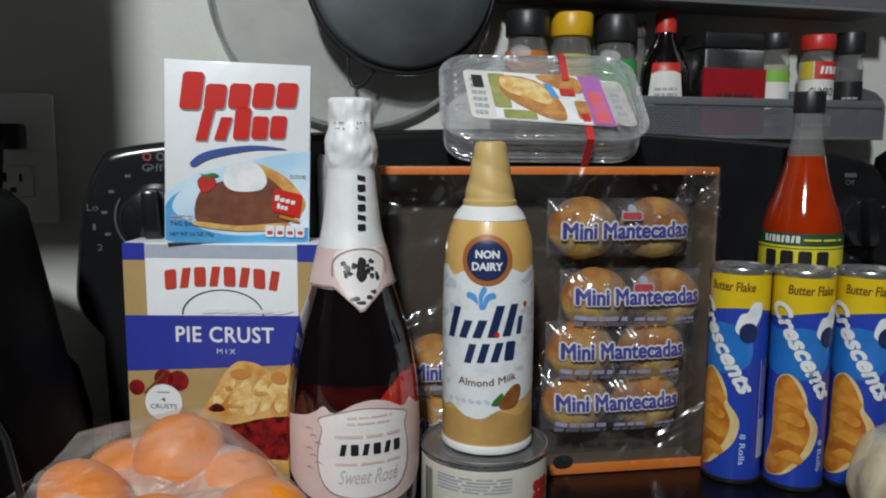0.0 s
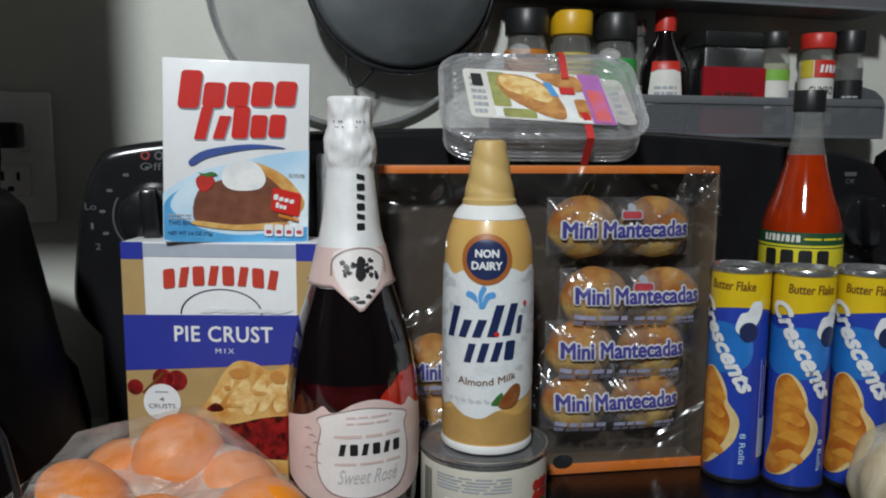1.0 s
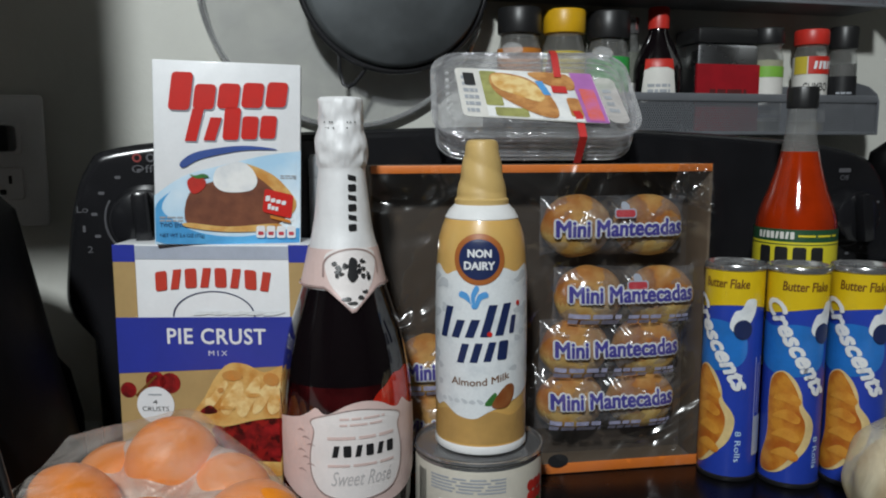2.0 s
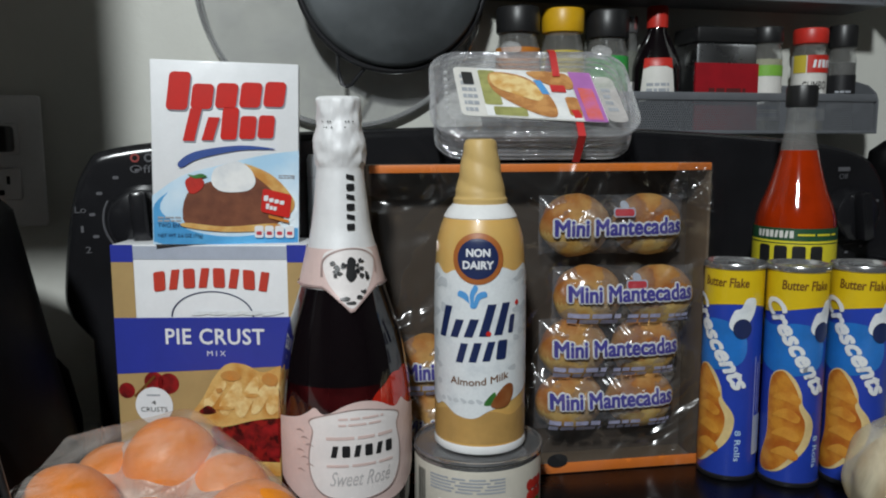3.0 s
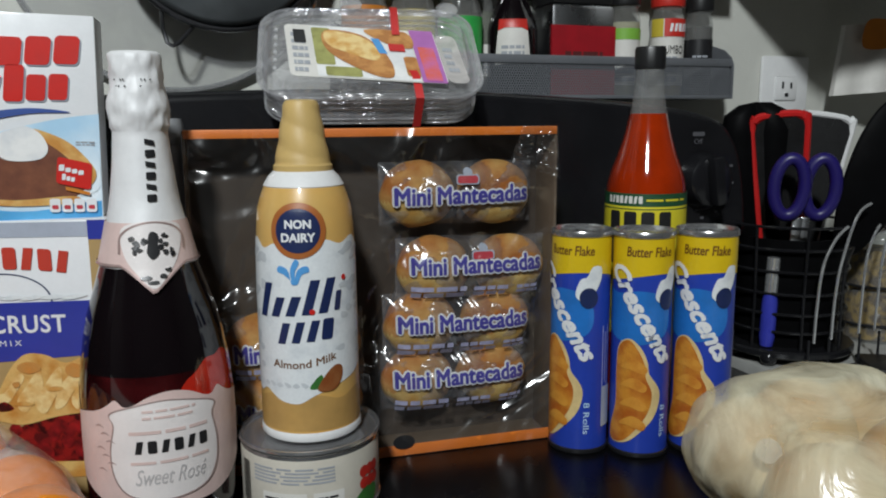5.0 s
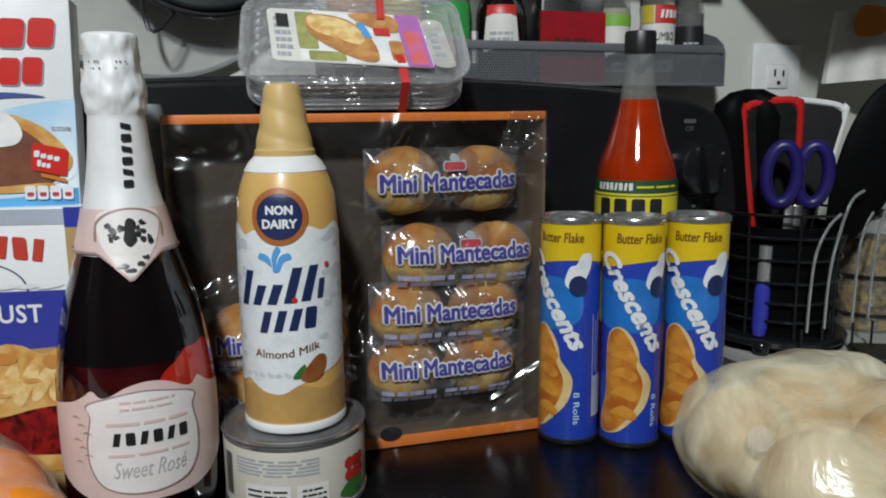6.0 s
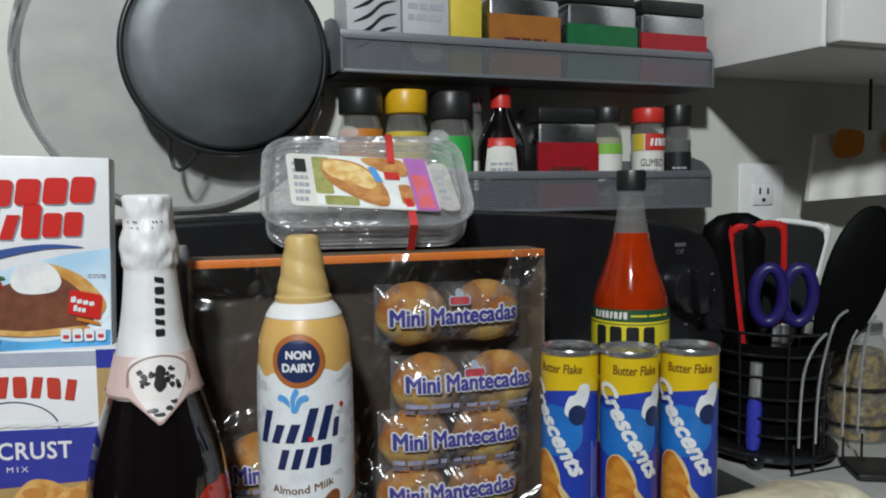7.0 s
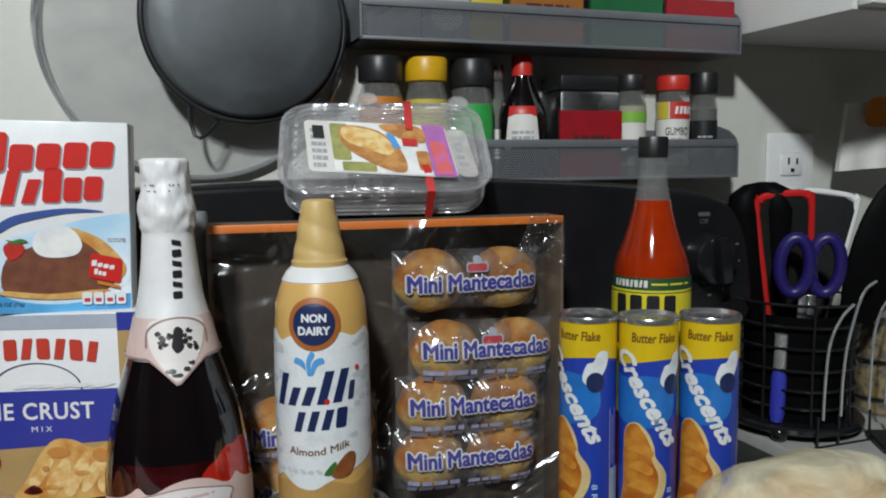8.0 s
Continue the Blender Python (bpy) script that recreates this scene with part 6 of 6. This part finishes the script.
for zz, rr in ((0.014, 0.060), (0.034, 0.058), (0.052, 0.058), (0.072, 0.058), (0.094, 0.058), (0.116, 0.059), (0.138, 0.061)):
    bm = bmesh.new()
    tube(bm, [(rr * math.cos(a), rr * math.sin(a), zz) for a in np.linspace(0, 2 * math.pi, 49)[:-1]], 0.0016, 6, True)
    part("wire_ring", bm, M_black, uh)
for k in range(8):
    a = k * math.pi / 4 + 0.3
    bm = bmesh.new()
    tube(bm, [(0.059 * math.cos(a), 0.059 * math.sin(a), 0.012), (0.058 * math.cos(a), 0.058 * math.sin(a), 0.07), (0.061 * math.cos(a), 0.061 * math.sin(a), 0.138)], 0.0016, 6)
    part("wire_post", bm, M_black, uh)
part("base_plate", lathe([(0, 0.009), (0.066, 0.009), (0.068, 0.011), (0.068, 0.015), (0.066, 0.017), (0, 0.017)], 48), M_black, uh)
part("inner_liner", lathe([(0.050, 0.017), (0.052, 0.125), (0.0505, 0.125), (0.0485, 0.019), (0, 0.019)], 40), M_dull, uh)
for k in range(3):
    a = k * 2 * math.pi / 3 + 3.75
    bm = bmesh.new()
    bmesh.ops.create_icosphere(bm, subdivisions=3, radius=0.0085, matrix=Matrix.Translation((0.061 * math.cos(a), 0.061 * math.sin(a), 0.0085)))
    part("ball_foot", bm, M_black, uh)


def frame_handle(name, label, cat, m, w0, w1, h, thick, edge_mat, fill_mat):
    """A flat tapering tool handle with a coloured edge round a dark middle."""
    t = thing(name, label, cat, m)
    rim_ = bmesh.new()
    pts = [(-w0, 0, 0), (-w1, 0, h * 0.9), (-w1 * 0.85, 0, h * 0.975), (-w1 * 0.5, 0, h), (w1 * 0.6, 0, h), (w1 * 0.9, 0, h * 0.975), (w1, 0, h * 0.92), (w0, 0, 0)]
    curve = spline([(p[0], p[2]) for p in pts], 4, False) + [(pts[-1][0], pts[-1][2])]
    tube(rim_, [(u, 0, v) for u, v in curve], thick, 8)
    part("edge", rim_, edge_mat, t)
    bm = bmesh.new()
    f = bm.faces.new([bm.verts.new((x * 0.95, -0.003, z * 0.985)) for x, y, z in pts])
    r = bmesh.ops.extrude_face_region(bm, geom=[f])
    for v in [g for g in r["geom"] if isinstance(g, bmesh.types.BMVert)]:
        v.co.y += 0.006
    bmesh.ops.recalc_face_normals(bm, faces=bm.faces)
    part("blade", bm, fill_mat, t)
    return t


M_grater = mat("dull_steel_blade", (0.07, 0.07, 0.072), 0.3, 0.8, vary=0.4, scale=40)
frame_handle("red_grater", "flat steel grater with a red plastic edge", "grater", pose(0.530, 0.150, 0.085, 6, -5, -32), 0.016, 0.026, 0.172, 0.0042, M_redp, M_grater)
bk = thing("black_ladle", "black nylon ladle standing behind the red grater", "ladle", pose(0.518, 0.162, 0.075, 4, -6, -32))
part("ladle_head", lathe([(0, 0.0), (0.016, 0.01), (0.029, 0.12), (0.0345, 0.165), (0.030, 0.184), (0.016, 0.193), (0, 0.195)], 32, wob=lambda a, z: -0.75 * math.cos(a) ** 2), M_dull, bk)
frame_handle("white_grater", "flat steel grater with a white plastic edge", "grater", pose(0.560, 0.165, 0.085, -4, 8, -32), 0.014, 0.030, 0.172, 0.0034, M_whitep, M_grater)
sc = thing("scissors", "kitchen scissors with purple plastic handles", "scissors", pose(0.510, 0.108, 0.153, 4, 2, -34) @ Matrix.Scale(1.06, 4))
for s in (-1, 1):
    bm = bmesh.new()
    tube(bm, [(s * 0.0140 + 0.0130 * math.cos(a), 0.004 * s, 0.032 + 0.026 * math.sin(a)) for a in np.linspace(0, 2 * math.pi, 41)[:-1]], 0.0058, 10, True)
    part("handle", bm, M_scissor, sc, "purple plastic finger loop")
part("blade", boxes((-0.008, 0.001, -0.0030, -0.0004, -0.12, 0.004, 0.001)), M_steel, sc)
part("blade", boxes((-0.001, 0.008, 0.0004, 0.0030, -0.12, 0.004, 0.001)), M_steel, sc)
sp = thing("black_spoon", "black nylon cooking spoon standing in the holder", "spoon", pose(0.552, 0.118, 0.05, 2, 17, -30))
bm = bmesh.new()
bmesh.ops.create_icosphere(bm, subdivisions=4, radius=1)
for v in bm.verts:
    z = v.co.z
    v.co = Vector((v.co.x * (0.031 + 0.006 * z), v.co.y * 0.006 + 0.006 * z * z, 0.15 + z * 0.085))
part("spoon_bowl", bm, M_dull, sp)
bm = bmesh.new()
tube(bm, [(0, 0, 0), (0, 0, 0.08)], 0.006, 10)
part("spoon_handle", bm, M_plastic, sp)
wh = thing("wire_whisk", "steel wire whisk with loops leaning beside the holder", "whisk", pose(0.565, 0.075, 0.0102))
for k, (a, b, c) in enumerate(((-0.062, -0.028, 0.13), (-0.036, 0.004, 0.150), (0.004, 0.022, 0.128), (0.030, 0.052, 0.140))):
    bm = bmesh.new()
    q = spline([(a, 0.03), (a + 0.001, 0.07), (a + (b - a) * 0.15, 0.105), (a + (b - a) * 0.55, c), (b, c + 0.012)], 6, False)
    tube(bm, [(u, 0.004 * k, v) for u, v in q], 0.0014, 6)
    part("wire", bm, M_chrome, wh)
bm = bmesh.new()
tube(bm, [(-0.065, 0.006, 0.0), (0.0, 0.006, 0.0), (0.055, 0.006, 0.0)], 0.0016, 6)
for a in (-0.062, -0.036, 0.004, 0.030):
    tube(bm, [(a, 0.006, 0.0), (a, 0.006, 0.031)], 0.0014, 6)
part("wire_base", bm, M_darkwire, wh)
bp = thing("blue_brush", "bright blue plastic brush handle inside the holder", "brush", pose(0.486, 0.118, 0.0275, 0, 2, 0))
part("brush_handle", lathe([(0, 0), (0.006, 0.001), (0.0075, 0.01), (0.0075, 0.045), (0.006, 0.055), (0, 0.056)], 24), M_bluep, bp)
part("brush_ferrule", lathe([(0, 0.055), (0.0062, 0.055), (0.0062, 0.090), (0, 0.091)], 24), M_chrome, bp)

jar = thing("pasta_jar", "clear glass jar of yellow pasta with a metal lid", "jar", pose(0.668, 0.150, UZ))
part("glass", lathe([(0, 0), (0.036, 0), (0.038, 0.004), (0.036, 0.06), (0.027, 0.11), (0.022, 0.12), (0, 0.12)], 40), M_jarglass, jar)
part("pasta", lathe([(0, 0.003), (0.034, 0.003), (0.035, 0.03), (0.032, 0.065), (0.024, 0.10), (0, 0.10)], 32), mat("yellow_pasta", (0.40, 0.25, 0.03), 0.6, vary=0.5, scale=110, second="#4a3205", ramp=(0.42, 0.58)), jar)
part("lid", lathe([(0, 0.1195), (0.023, 0.1195), (0.0235, 0.121), (0.0235, 0.131), (0.022, 0.133), (0, 0.133)], 36), M_tin, jar)
for zz in (0.02, 0.062):
    bm = bmesh.new()
    tube(bm, [(0.0395 * math.cos(a), 0.0395 * math.sin(a), zz) for a in np.linspace(0, 2 * math.pi, 41)[:-1]], 0.0018, 6, True)
    part("wire_band", bm, M_darkwire, jar)
dk = thing("black_spatula", "black nylon spatula lying on the white counter", "spatula", pose(0.60, 0.045, UZ + 0.004, 0, 0, -30))
bm = boxes((-0.045, 0.045, -0.028, 0.028, -0.003, 0.004, 0.003), (0.04, 0.22, -0.008, 0.008, 0.0, 0.012, 0.004))
part("spatula_blade", bm, M_plastic, dk)

# ---------------------------------------------------------------- the dark side by the stove
cf = thing("coffee_maker", "black plastic coffee maker in shadow on the counter", "coffee maker", pose(-0.402, 0.05, 0.0102, 0, 0, -8))
part("housing", lathe([(0, 0), (0.138, 0.0), (0.143, 0.006), (0.141, 0.035), (0.134, 0.075), (0.125, 0.12), (0.116, 0.17), (0.108, 0.212), (0.098, 0.223), (0.080, 0.229), (0, 0.231)], 56), M_dull, cf)
part("base", boxes((-0.085, 0.085, -0.10, 0.02, 0.0, 0.03, 0.006)), M_dull, cf)
# Made-up dark body that covers and shades the wall strip by the stove.
part("added_dark_body", lathe([(0, 0), (0.044, 0), (0.046, 0.004), (0.045, 0.05), (0.038, 0.085), (0.026, 0.102), (0, 0.106)], 40, at=(0.072, 0.085, 0)), M_dull, cf)
bm = bmesh.new()
tube(bm, [(0.10, -0.06, 0.13), (0.122, -0.065, 0.09), (0.132, -0.07, 0.05), (0.134, -0.075, 0.012)], 0.0022, 8)
part("cord", bm, M_plastic, cf)
pl = thing("power_plug", "black power plug pushed into the outlet", "plug", pose(-0.352, WALL_Y - 0.011, 0.2695))
part("plug_body", boxes((-0.014, 0.014, -0.026, 0.0, -0.011, 0.011, 0.003)), M_plastic, pl)
bm = bmesh.new()
tube(bm, [(0, -0.024, 0), (0, -0.034, -0.02), (-0.005, -0.036, -0.08), (-0.01, -0.03, -0.256)], 0.003, 8)
part("cord", bm, M_plastic, pl)

# ---------------------------------------------------------------- the ceiling light that lights the kitchen
cl = thing("ceiling_light", "round ceiling light with a white rim", "ceiling light", pose(LAMP[0], LAMP[1], CEIL_Z))
part("light_base", lathe([(0, 0), (0.12, 0), (0.12, -0.02), (0.10, -0.025), (0, -0.025)], 40), M_whitep, cl)
